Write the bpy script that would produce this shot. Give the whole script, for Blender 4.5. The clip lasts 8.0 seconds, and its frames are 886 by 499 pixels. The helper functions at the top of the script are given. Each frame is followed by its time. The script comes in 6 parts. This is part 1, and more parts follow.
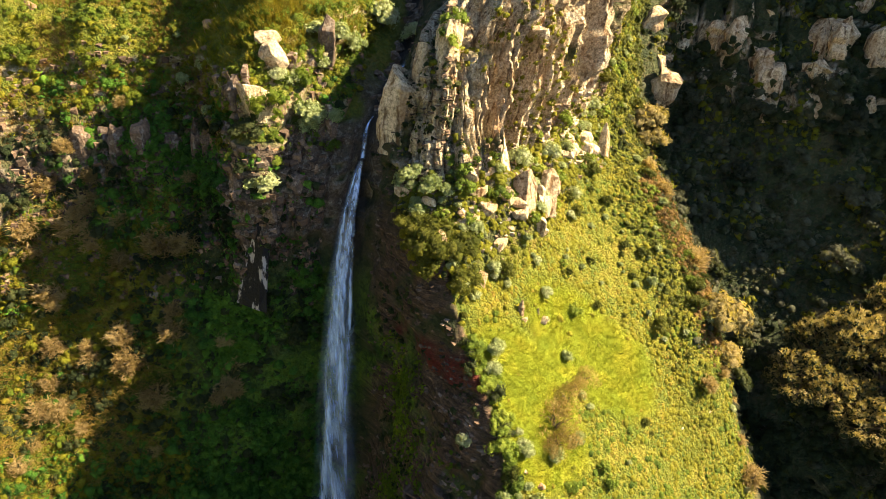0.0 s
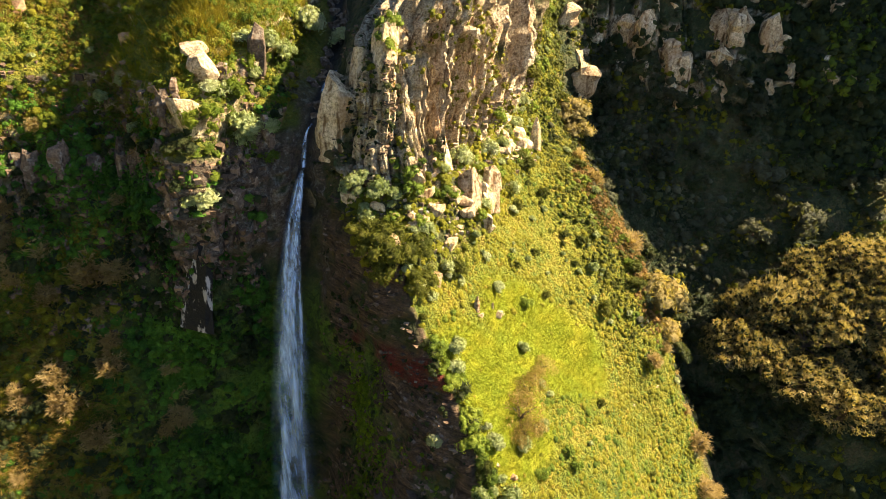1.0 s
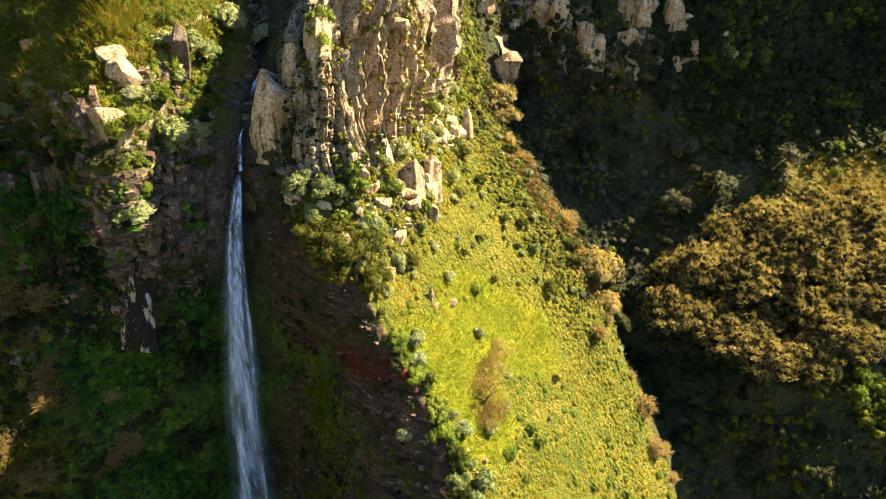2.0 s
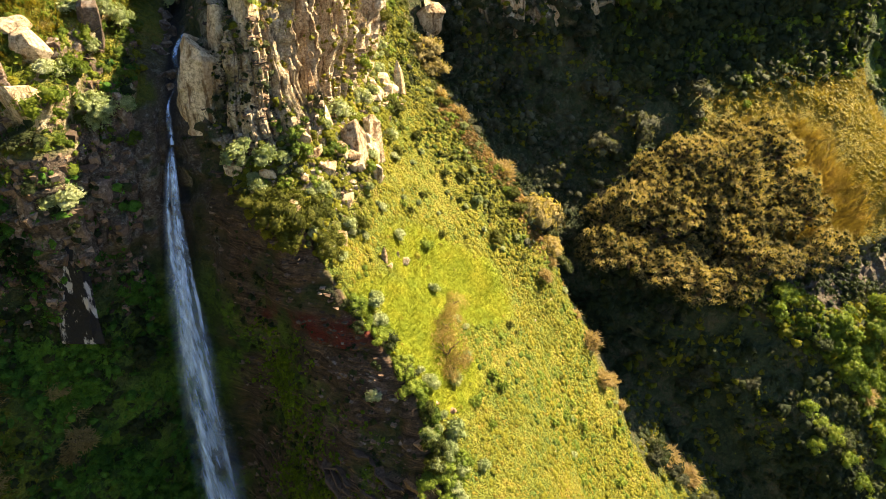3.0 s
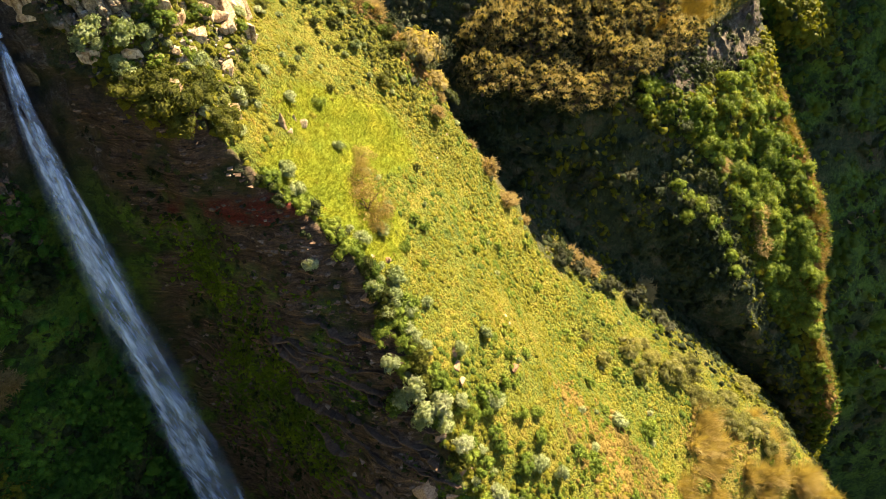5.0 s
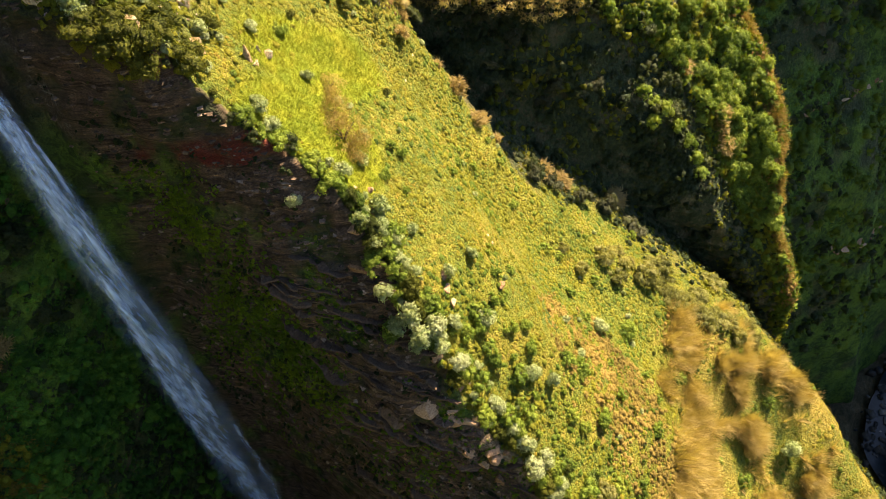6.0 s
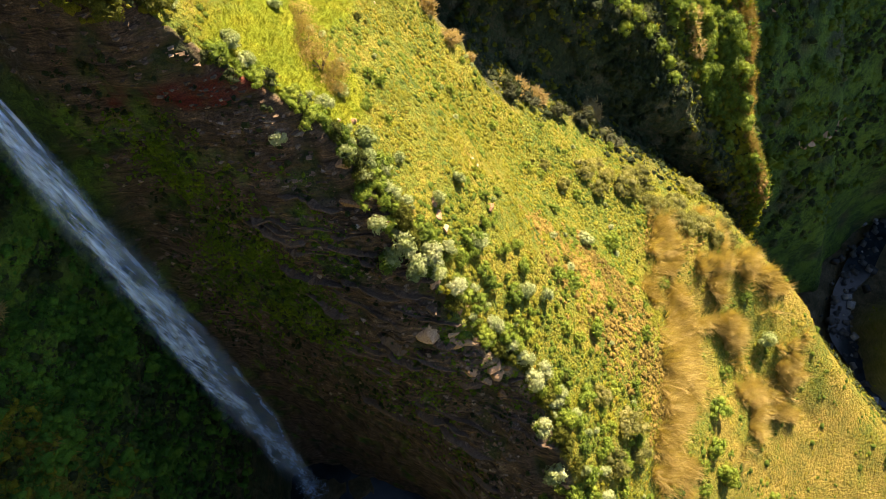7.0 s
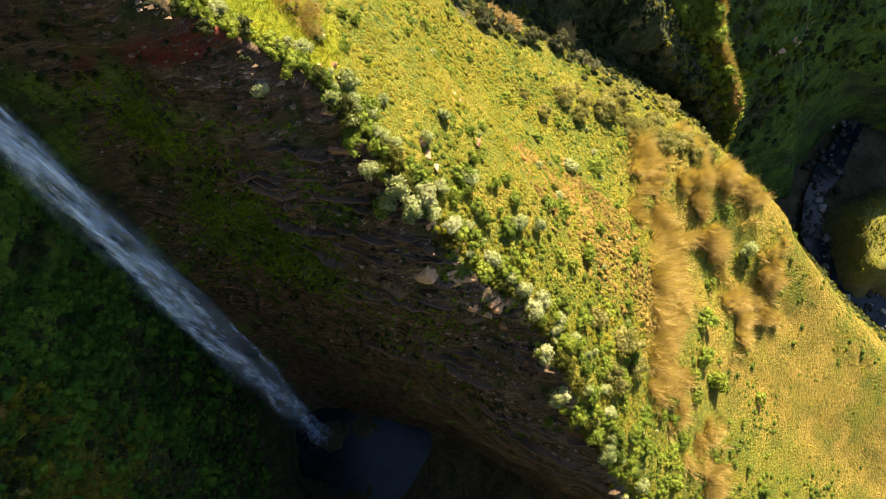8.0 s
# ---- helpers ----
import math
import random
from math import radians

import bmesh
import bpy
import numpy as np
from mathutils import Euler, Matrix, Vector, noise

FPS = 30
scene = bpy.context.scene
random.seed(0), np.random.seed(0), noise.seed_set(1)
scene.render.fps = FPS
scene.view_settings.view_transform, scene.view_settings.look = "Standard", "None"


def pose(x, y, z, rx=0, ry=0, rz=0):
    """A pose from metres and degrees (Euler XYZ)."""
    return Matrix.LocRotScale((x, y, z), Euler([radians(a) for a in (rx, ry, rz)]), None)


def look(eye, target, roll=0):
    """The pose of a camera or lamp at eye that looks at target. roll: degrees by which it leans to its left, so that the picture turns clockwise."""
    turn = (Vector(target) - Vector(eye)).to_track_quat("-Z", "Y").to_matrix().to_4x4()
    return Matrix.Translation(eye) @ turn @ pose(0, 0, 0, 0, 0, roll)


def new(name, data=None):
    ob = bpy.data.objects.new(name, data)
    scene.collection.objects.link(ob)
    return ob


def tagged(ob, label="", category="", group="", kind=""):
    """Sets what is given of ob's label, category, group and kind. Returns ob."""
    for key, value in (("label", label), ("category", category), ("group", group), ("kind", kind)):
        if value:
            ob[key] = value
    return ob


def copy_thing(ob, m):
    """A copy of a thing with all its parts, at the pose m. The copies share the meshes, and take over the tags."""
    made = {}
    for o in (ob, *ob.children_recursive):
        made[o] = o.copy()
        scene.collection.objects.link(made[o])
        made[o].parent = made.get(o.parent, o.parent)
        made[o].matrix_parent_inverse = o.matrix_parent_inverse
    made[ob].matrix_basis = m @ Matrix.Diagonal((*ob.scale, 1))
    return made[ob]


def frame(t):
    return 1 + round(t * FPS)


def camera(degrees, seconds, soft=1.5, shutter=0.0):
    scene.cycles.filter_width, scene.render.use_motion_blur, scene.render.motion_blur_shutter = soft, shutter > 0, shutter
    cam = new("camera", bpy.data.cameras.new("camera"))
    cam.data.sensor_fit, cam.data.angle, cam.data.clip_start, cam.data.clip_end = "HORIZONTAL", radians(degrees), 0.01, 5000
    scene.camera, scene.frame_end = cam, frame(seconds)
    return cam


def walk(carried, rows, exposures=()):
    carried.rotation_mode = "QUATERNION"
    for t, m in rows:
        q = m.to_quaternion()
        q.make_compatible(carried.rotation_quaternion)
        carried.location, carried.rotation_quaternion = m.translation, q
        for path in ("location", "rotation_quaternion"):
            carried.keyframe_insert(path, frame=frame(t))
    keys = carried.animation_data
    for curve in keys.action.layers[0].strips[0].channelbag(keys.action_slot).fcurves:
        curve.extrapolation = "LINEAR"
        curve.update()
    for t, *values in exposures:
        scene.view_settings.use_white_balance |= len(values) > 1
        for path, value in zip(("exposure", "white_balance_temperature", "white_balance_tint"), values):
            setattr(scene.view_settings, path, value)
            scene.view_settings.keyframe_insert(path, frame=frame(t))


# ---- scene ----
cam = camera(70.1, 8.0, soft=0.7)
METRES, EYE, TILT, LEAN, TURN = 18.0, 150.0, -33.03, -0.11, 0.0
ROWS = [
    (0.0, 0.0, 0.0, 0.0, 0.0, 0.0, -0.0),
    (0.5, -0.0778, 0.0011, 0.0014, -3.56, 0.01, 2.3),
    (1.0, -0.153, 0.0058, 0.0067, -7.37, -0.14, 4.8),
    (1.5, -0.2284, 0.0163, 0.0163, -11.28, -0.46, 7.33),
    (3.0, -0.4284, 0.0693, 0.0554, -22.55, -7.3, 14.24),
    (3.5, -0.4857, 0.0929, 0.0717, -26.91, -10.96, 16.69),
    (4.0, -0.5384, 0.12, 0.0892, -31.2, -15.88, 18.94),
    (4.5, -0.5845, 0.1503, 0.1087, -35.06, -21.17, 20.8),
    (6.0, -0.6998, 0.2475, 0.1825, -44.48, -35.52, 24.67),
    (6.5, -0.7301, 0.283, 0.2088, -47.31, -40.16, 25.65),
    (7.0, -0.7582, 0.3189, 0.236, -50.2, -44.82, 26.55),
    (7.5, -0.7813, 0.3572, 0.2634, -53.19, -49.28, 27.39),
    (8.0, -0.7992, 0.3934, 0.2885, -56.13, -53.28, 28.11),
]
walk(cam, [(t, pose(0, 0, EYE, TILT, LEAN, TURN) @ pose(METRES * x, METRES * y, METRES * z, 90 + pitch, roll, yaw)) for t, x, y, z, yaw, pitch, roll in ROWS])

# ---- sky, sun and exposure ----
SUN_EL, SUN_AZ = 36.0, 6.5          # height over the horizon; turn from +x towards +y
scene.view_settings.exposure = 2.46
world = bpy.data.worlds.new("sky")
scene.world = world
world.use_nodes = True
wn = world.node_tree
sky = wn.nodes.new("ShaderNodeTexSky")
sky.sky_type, sky.sun_disc = "NISHITA", False
sky.ozone_density = 4.0
sky.sun_elevation, sky.sun_rotation = radians(SUN_EL), radians(90 - SUN_AZ)
wn.nodes["Background"].inputs["Strength"].default_value = 0.044
wn.links.new(sky.outputs[0], wn.nodes["Background"].inputs["Color"])
sun = new("sun", bpy.data.lights.new("sun", "SUN"))
sun.data.energy, sun.data.angle, sun.data.color = 5.0, radians(0.55), (1.0, 0.79, 0.51)
sun.matrix_world = look((300 * math.cos(radians(SUN_EL)) * math.cos(radians(SUN_AZ)),
                         300 * math.cos(radians(SUN_EL)) * math.sin(radians(SUN_AZ)),
                         300 * math.sin(radians(SUN_EL))), (0, 0, 0))

# ---- materials ----


class Nodes:
    """Short hand for a node material."""

    def __init__(self, name):
        self.m = bpy.data.materials.new(name)
        self.m.use_nodes = True
        self.t = self.m.node_tree
        self.b = self.t.nodes["Principled BSDF"]
        self.b.inputs["Specular IOR Level"].default_value = 0.25

    def add(self, kind, **sets):
        n = self.t.nodes.new(kind)
        for k, v in sets.items():
            n.inputs[k.replace("_", " ")].default_value = v
        return n

    def link(self, a, b):
        self.t.links.new(a, b)

    def pos(self):
        return self.add("ShaderNodeNewGeometry").outputs["Position"]

    def noise(self, scale, detail=4.0, rough=0.6, vec=None, stretch=None):
        n = self.add("ShaderNodeTexNoise", Scale=scale, Detail=detail, Roughness=rough)
        v = vec or self.pos()
        if stretch:
            mp = self.add("ShaderNodeMapping")
            mp.inputs["Scale"].default_value = stretch
            self.link(v, mp.inputs["Vector"])
            v = mp.outputs[0]
        self.link(v, n.inputs["Vector"])
        return n.outputs["Fac"]

    def ramp(self, fac, stops):
        n = self.add("ShaderNodeValToRGB")
        e = n.color_ramp.elements
        while len(e) < len(stops):
            e.new(0.5)
        for k, (p, c) in zip(e, stops):
            k.position, k.color = p, (*c, 1) if len(c) == 3 else c
        self.link(fac, n.inputs["Fac"])
        return n.outputs["Color"]

    def mix(self, fac, a, b, mode="MIX"):
        n = self.t.nodes.new("ShaderNodeMix")
        n.data_type, n.blend_type = "RGBA", mode
        for socket, v in ((n.inputs["Factor"], fac), (n.inputs["A"], a), (n.inputs["B"], b)):
            if isinstance(v, (int, float)):
                socket.default_value = v
            elif isinstance(v, tuple):
                socket.default_value = (*v, 1)
            else:
                self.link(v, socket)
        return n.outputs["Result"]

    def math(self, op, a, b=0.0, clamp=False):
        n = self.t.nodes.new("ShaderNodeMath")
        n.operation, n.use_clamp = op, clamp
        for socket, v in zip(n.inputs, (a, b)):
            if isinstance(v, (int, float)):
                socket.default_value = v
            else:
                self.link(v, socket)
        return n.outputs[0]

    def attr(self, name):
        n = self.t.nodes.new("ShaderNodeAttribute")
        n.attribute_name = name
        return n.outputs["Fac"]

    def bump(self, height, distance, strength=1.0):
        n = self.add("ShaderNodeBump", Strength=strength, Distance=distance)
        self.link(height, n.inputs["Height"])
        self.link(n.outputs[0], self.b.inputs["Normal"])

    def done(self, colour, rough=0.9):
        if isinstance(colour, tuple):
            self.b.inputs["Base Color"].default_value = (*colour, 1)
        else:
            self.link(colour, self.b.inputs["Base Color"])
        self.b.inputs["Roughness"].default_value = rough
        return self.m


def rock_colour(n):
    """Pale tuff with ochre stains and dark lichen."""
    base = n.ramp(n.noise(0.5, 6, 0.65), [(0.28, (0.34, 0.23, 0.12)), (0.42, (0.62, 0.49, 0.3)), (0.56, (0.76, 0.64, 0.43)), (0.72, (0.85, 0.76, 0.56))])
    fine = n.ramp(n.noise(4.0, 6, 0.7), [(0.34, (0.4, 0.35, 0.3)), (0.55, (1, 1, 1)), (0.7, (1.15, 1.15, 1.15))])
    c = n.mix(1.0, base, fine, "MULTIPLY")
    cracks = n.ramp(n.noise(1.0, 4, 0.6, stretch=(1.7, 1.7, 0.1)), [(0.36, (0.3, 0.24, 0.19)), (0.45, (1, 1, 1))])
    c = n.mix(1.0, c, cracks, "MULTIPLY")
    rust = n.ramp(n.noise(0.9, 5, 0.6, stretch=(1.3, 1.3, 0.07)), [(0.5, (0, 0, 0)), (0.64, (1, 1, 1))])
    c = n.mix(n.math("MULTIPLY", rust, 0.5), c, (0.36, 0.2, 0.085))
    lichen = n.ramp(n.noise(2.2, 5, 0.7, stretch=(1, 1, 0.35)), [(0.58, (0, 0, 0)), (0.66, (1, 1, 1))])
    return n.mix(n.math("MULTIPLY", lichen, 0.6), c, (0.11, 0.095, 0.08))


def basalt_colour(n):
    """Dark brown-grey basalt with pale lichen and rusty runs."""
    base = n.ramp(n.noise(0.7, 6, 0.65), [(0.3, (0.07, 0.056, 0.047)), (0.55, (0.165, 0.125, 0.092)), (0.75, (0.29, 0.21, 0.14))])
    fine = n.ramp(n.noise(5.0, 6, 0.7), [(0.34, (0.4, 0.38, 0.36)), (0.55, (1, 1, 1)), (0.7, (1.5, 1.5, 1.5))])
    crust = n.ramp(n.noise(1.8, 5, 0.7), [(0.53, (0, 0, 0)), (0.62, (1, 1, 1))])
    return n.mix(n.math("MULTIPLY", crust, 0.7), n.mix(1.0, base, fine, "MULTIPLY"), (0.3, 0.28, 0.24))


def make_terrain_material():
    """Grass, mats of low scrub in cushions, moss, soil and rock, by the land's masks."""
    n = Nodes("hillside")
    warp = n.add("ShaderNodeVectorMath")
    warp.operation = "ADD"
    wob_n = n.add("ShaderNodeTexNoise", Scale=1.3, Detail=3.0)
    n.link(n.pos(), wob_n.inputs["Vector"])
    n.link(n.pos(), warp.inputs[0])
    n.link(wob_n.outputs["Color"], warp.inputs[1])
    cells = n.add("ShaderNodeTexVoronoi", Scale=1.7)
    n.link(warp.outputs[0], cells.inputs["Vector"])
    small = n.add("ShaderNodeTexVoronoi", Scale=4.5)
    n.link(warp.outputs[0], small.inputs["Vector"])
    pick_c = n.add("ShaderNodeSeparateColor")
    n.link(cells.outputs["Color"], pick_c.inputs[0])
    pick_s = n.add("ShaderNodeSeparateColor")
    n.link(small.outputs["Color"], pick_s.inputs[0])
    patch = n.math("MULTIPLY", n.math("SUBTRACT", n.noise(0.2, 5, 0.6), 0.34), 1.5)
    mat_f = n.math("ADD", n.math("MULTIPLY", pick_c.outputs[0], 0.32), n.math("ADD", n.math("MULTIPLY", pick_s.outputs[1], 0.2), patch))
    leafy = n.ramp(n.noise(11.0, 5, 0.8), [(0.36, (0.5, 0.5, 0.46)), (0.52, (1, 1, 1)), (0.68, (1.3, 1.3, 1.2))])
    mats = n.ramp(mat_f, [(0.15, (0.07, 0.112, 0.013)), (0.38, (0.14, 0.165, 0.016)), (0.65, (0.205, 0.2, 0.02)), (0.95, (0.275, 0.21, 0.032))])
    golden = n.ramp(mat_f, [(0.25, (0.17, 0.15, 0.022)), (0.55, (0.28, 0.215, 0.036)), (0.9, (0.38, 0.27, 0.06))])
    mats = n.mix(1.0, n.mix(n.attr("gold"), mats, golden), leafy, "MULTIPLY")
    lawn_c = n.ramp(n.noise(0.5, 5, 0.6), [(0.3, (0.14, 0.19, 0.006)), (0.5, (0.215, 0.25, 0.007)), (0.7, (0.3, 0.285, 0.012))])
    lawn_c = n.mix(n.math("MULTIPLY", n.noise(6, 4, 0.7), 0.3), lawn_c, (0.09, 0.13, 0.01))
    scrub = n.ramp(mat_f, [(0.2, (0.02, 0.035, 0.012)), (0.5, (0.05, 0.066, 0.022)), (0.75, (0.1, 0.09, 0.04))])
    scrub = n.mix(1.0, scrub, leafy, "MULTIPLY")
    soil = n.ramp(n.noise(0.9, 6, 0.7), [(0.3, (0.07, 0.05, 0.034)), (0.6, (0.22, 0.145, 0.095)), (0.78, (0.42, 0.31, 0.21))])
    bands = n.ramp(n.noise(1.5, 6, 0.72, stretch=(0.16, 0.16, 2.6)), [(0.36, (0.3, 0.28, 0.27)), (0.5, (1, 1, 1)), (0.58, (1.1, 1.05, 1)), (0.66, (2.3, 2.1, 1.9))])
    soil = n.mix(1.0, soil, bands, "MULTIPLY")
    moss = n.mix(1.0, n.ramp(mat_f, [(0.3, (0.03, 0.07, 0.009)), (0.7, (0.125, 0.22, 0.017))]), leafy, "MULTIPLY")
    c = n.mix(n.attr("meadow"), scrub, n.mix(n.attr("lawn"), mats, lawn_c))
    c = n.mix(n.attr("moss"), c, moss)
    c = n.mix(n.attr("soil"), c, soil)
    c = n.mix(n.attr("rock"), c, rock_colour(n))
    c = n.mix(n.attr("basalt"), c, basalt_colour(n))
    c = n.mix(n.attr("wet"), c, n.mix(n.noise(2.0, 5, 0.7), (0.01, 0.01, 0.012), (0.05, 0.045, 0.04)))
    c = n.mix(n.attr("red"), c, n.mix(n.noise(1.5, 5, 0.7), (0.1, 0.018, 0.012), (0.3, 0.05, 0.026)))
    bare = n.math("ADD", n.math("ADD", n.attr("soil"), n.attr("basalt")), n.attr("rock"), True)
    grit = n.ramp(n.noise(7.0, 5, 0.75, stretch=(1, 1, 1.8)), [(0.35, (0.45, 0.45, 0.45)), (0.55, (1, 1, 1)), (0.72, (1.5, 1.45, 1.4))])
    c = n.mix(bare, c, n.mix(1.0, c, grit, "MULTIPLY"))
    domes = n.math("ADD", n.math("MULTIPLY", cells.outputs["Distance"], -0.8), n.math("MULTIPLY", small.outputs["Distance"], -0.5))
    domes = n.math("MULTIPLY", domes, n.math("SUBTRACT", 1.0, n.math("ADD", bare, n.attr("lawn"), True)))
    beds = n.math("MULTIPLY", n.noise(1.6, 6, 0.7, stretch=(0.22, 0.22, 3.2)), n.math("MULTIPLY", n.attr("soil"), 2.2))
    grooves = n.math("MULTIPLY", n.noise(1.0, 4, 0.6, stretch=(1.7, 1.7, 0.1)), n.math("MULTIPLY", n.attr("rock"), 1.6))
    n.bump(n.math("ADD", n.math("ADD", domes, n.math("ADD", grooves, beds)), n.math("MULTIPLY", n.noise(4.0, 10, 0.8), 0.7)), 0.7, 1.0)
    return n.done(c, 0.95)


M_HILL = make_terrain_material()


def leaf_material(name, stops, through_light=0.3, rough=0.55, fine=0.0):
    """Foliage: the tint of the clump and the single leaf pick the colour."""
    n = Nodes(name)
    isl = n.add("ShaderNodeNewGeometry").outputs["Random Per Island"]
    obr = n.add("ShaderNodeObjectInfo").outputs["Random"]
    f = n.math("ADD", n.math("MULTIPLY", isl, 0.14), n.math("MULTIPLY", n.attr("tint"), 0.36))
    f = n.math("ADD", f, n.math("MULTIPLY", obr, 0.12))
    drift = n.math("ADD", n.math("MULTIPLY", n.noise(0.16, 4, 0.65), 1.7), -0.67)
    f = n.math("ADD", f, drift)
    sprig = n.noise(7.0, 5, 0.75)
    f = n.math("ADD", f, n.math("MULTIPLY", n.math("SUBTRACT", sprig, 0.5), 0.5))
    c = n.ramp(f, stops)
    fine_grain = n.ramp(n.noise(10.0, 3, 0.7), [(0.36, (0.58, 0.58, 0.58)), (0.52, (1, 1, 1)), (0.7, (1.22, 1.22, 1.17))])
    c = n.mix(1.0, c, fine_grain, "MULTIPLY")
    n.bump(sprig, 0.35, 1.0)
    n.b.inputs["Specular IOR Level"].default_value = 0.12
    m = n.done(c, rough)
    tr = n.add("ShaderNodeBsdfTranslucent")
    n.link(n.mix(1.0, c, (1.0, 1.0, 0.4), "MULTIPLY"), tr.inputs["Color"])
    ms = n.add("ShaderNodeMixShader", Fac=through_light)
    n.link(n.b.outputs[0], ms.inputs[1])
    n.link(tr.outputs[0], ms.inputs[2])
    n.link(ms.outputs[0], n.t.nodes["Material Output"].inputs["Surface"])
    return m


M_GREEN = leaf_material("green_leaves", [(0.05, (0.1, 0.125, 0.013)), (0.4, (0.185, 0.195, 0.016)), (0.8, (0.265, 0.25, 0.02)), (1.0, (0.32, 0.25, 0.03))])
M_LUSH = leaf_material("fresh_leaves", [(0.1, (0.055, 0.098, 0.013)), (0.5, (0.125, 0.182, 0.019)), (0.9, (0.225, 0.265, 0.027))])
M_CREEPER = leaf_material("creeper_leaves", [(0.1, (0.014, 0.045, 0.012)), (0.5, (0.08, 0.205, 0.026)), (0.9, (0.18, 0.34, 0.036))])
M_MOSS = leaf_material("moss", [(0.1, (0.04, 0.08, 0.008)), (0.5, (0.13, 0.21, 0.014)), (0.9, (0.24, 0.32, 0.02))])
M_OLIVE = leaf_material("olive_leaves", [(0.1, (0.035, 0.05, 0.009)), (0.5, (0.095, 0.11, 0.015)), (0.9, (0.18, 0.18, 0.026))])
# brighter copy of the green leaves: sunlight put into the colour
M_SUN_TINT = leaf_material("sunny_leaves", [(0.1, (0.07, 0.12, 0.02)), (0.5, (0.215, 0.3, 0.04)), (0.9, (0.4, 0.45, 0.07))])
M_STRAW = leaf_material("golden_grass", [(0.1, (0.22, 0.19, 0.028)), (0.5, (0.4, 0.31, 0.05)), (0.9, (0.56, 0.42, 0.09))])
M_YELLOW = leaf_material("yellow_grass", [(0.1, (0.11, 0.16, 0.006)), (0.5, (0.21, 0.235, 0.008)), (0.9, (0.31, 0.285, 0.014))])
M_DRY = leaf_material("dry_stalks", [(0.1, (0.25, 0.18, 0.08)), (0.5, (0.48, 0.36, 0.17)), (0.9, (0.68, 0.54, 0.29))], 0.5)
M_PALE = leaf_material("pale_leaves", [(0.1, (0.22, 0.29, 0.11)), (0.5, (0.42, 0.48, 0.22)), (0.9, (0.64, 0.66, 0.42))], 0.3)
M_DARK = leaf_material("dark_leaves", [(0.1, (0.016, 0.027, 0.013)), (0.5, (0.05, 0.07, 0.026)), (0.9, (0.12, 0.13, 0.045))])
M_GOLD = leaf_material("golden_leaves", [(0.1, (0.06, 0.065, 0.03)), (0.4, (0.28, 0.235, 0.09)), (0.7, (0.53, 0.42, 0.17)), (0.95, (0.68, 0.55, 0.26))], 0.4)
M_OCHRE = leaf_material("ochre_grass", [(0.1, (0.18, 0.17, 0.02)), (0.5, (0.29, 0.24, 0.03)), (0.9, (0.39, 0.285, 0.05))])
M_CANE = leaf_material("dry_cane", [(0.1, (0.2, 0.155, 0.05)), (0.45, (0.47, 0.35, 0.13)), (0.9, (0.72, 0.58, 0.28))], 0.45)
M_RUST = leaf_material("rusty_scrub", [(0.1, (0.16, 0.12, 0.03)), (0.5, (0.32, 0.23, 0.055)), (0.9, (0.45, 0.3, 0.09))])
M_SAGE = leaf_material("sage_leaves", [(0.1, (0.12, 0.13, 0.045)), (0.5, (0.3, 0.3, 0.1)), (0.9, (0.5, 0.46, 0.19))], 0.5)
M_BROWN = leaf_material("brown_scrub", [(0.1, (0.1, 0.07, 0.026)), (0.5, (0.29, 0.175, 0.06)), (0.9, (0.46, 0.29, 0.11))])
M_GREY = leaf_material("grey_leaves", [(0.1, (0.045, 0.052, 0.03)), (0.5, (0.1, 0.108, 0.06)), (0.9, (0.18, 0.18, 0.11))])


def make_rock_material():
    n = Nodes("pale_rock")
    n.bump(n.math("ADD", n.noise(3.0, 8, 0.75), n.noise(1.0, 4, 0.6, stretch=(1.7, 1.7, 0.1))), 0.35, 1.0)
    tint = n.ramp(n.add("ShaderNodeObjectInfo").outputs["Random"], [(0, (0.78, 0.72, 0.68)), (1, (1.12, 1.08, 1.02))])
    return n.done(n.mix(1.0, rock_colour(n), tint, "MULTIPLY"), 0.9)


M_ROCK = make_rock_material()


def make_black_rock():
    n = Nodes("black_rock")
    n.bump(n.noise(2.5, 7, 0.7), 0.25, 0.8)
    crust = n.ramp(n.noise(1.1, 5, 0.65, stretch=(1, 1, 0.3)), [(0.54, (0, 0, 0)), (0.58, (1, 1, 1))])
    return n.done(n.mix(crust, (0.008, 0.008, 0.01), (0.36, 0.33, 0.3)), 0.55)


M_BLACK = make_black_rock()


def make_bark():
    n = Nodes("bark")
    n.bump(n.noise(9, 5, 0.7, stretch=(1, 1, 0.2)), 0.05)
    return n.done(n.ramp(n.noise(5, 5, 0.7, stretch=(1, 1, 0.3)), [(0.3, (0.06, 0.045, 0.03)), (0.7, (0.22, 0.17, 0.12))]), 0.9)


M_BARK = make_bark()


def make_basalt():
    n = Nodes("brown_basalt")
    n.bump(n.noise(3.0, 8, 0.75), 0.25, 0.9)
    tint = n.ramp(n.add("ShaderNodeObjectInfo").outputs["Random"], [(0, (0.7, 0.66, 0.62)), (1, (1.3, 1.2, 1.1))])
    return n.done(n.mix(1.0, basalt_colour(n), tint, "MULTIPLY"), 0.85)


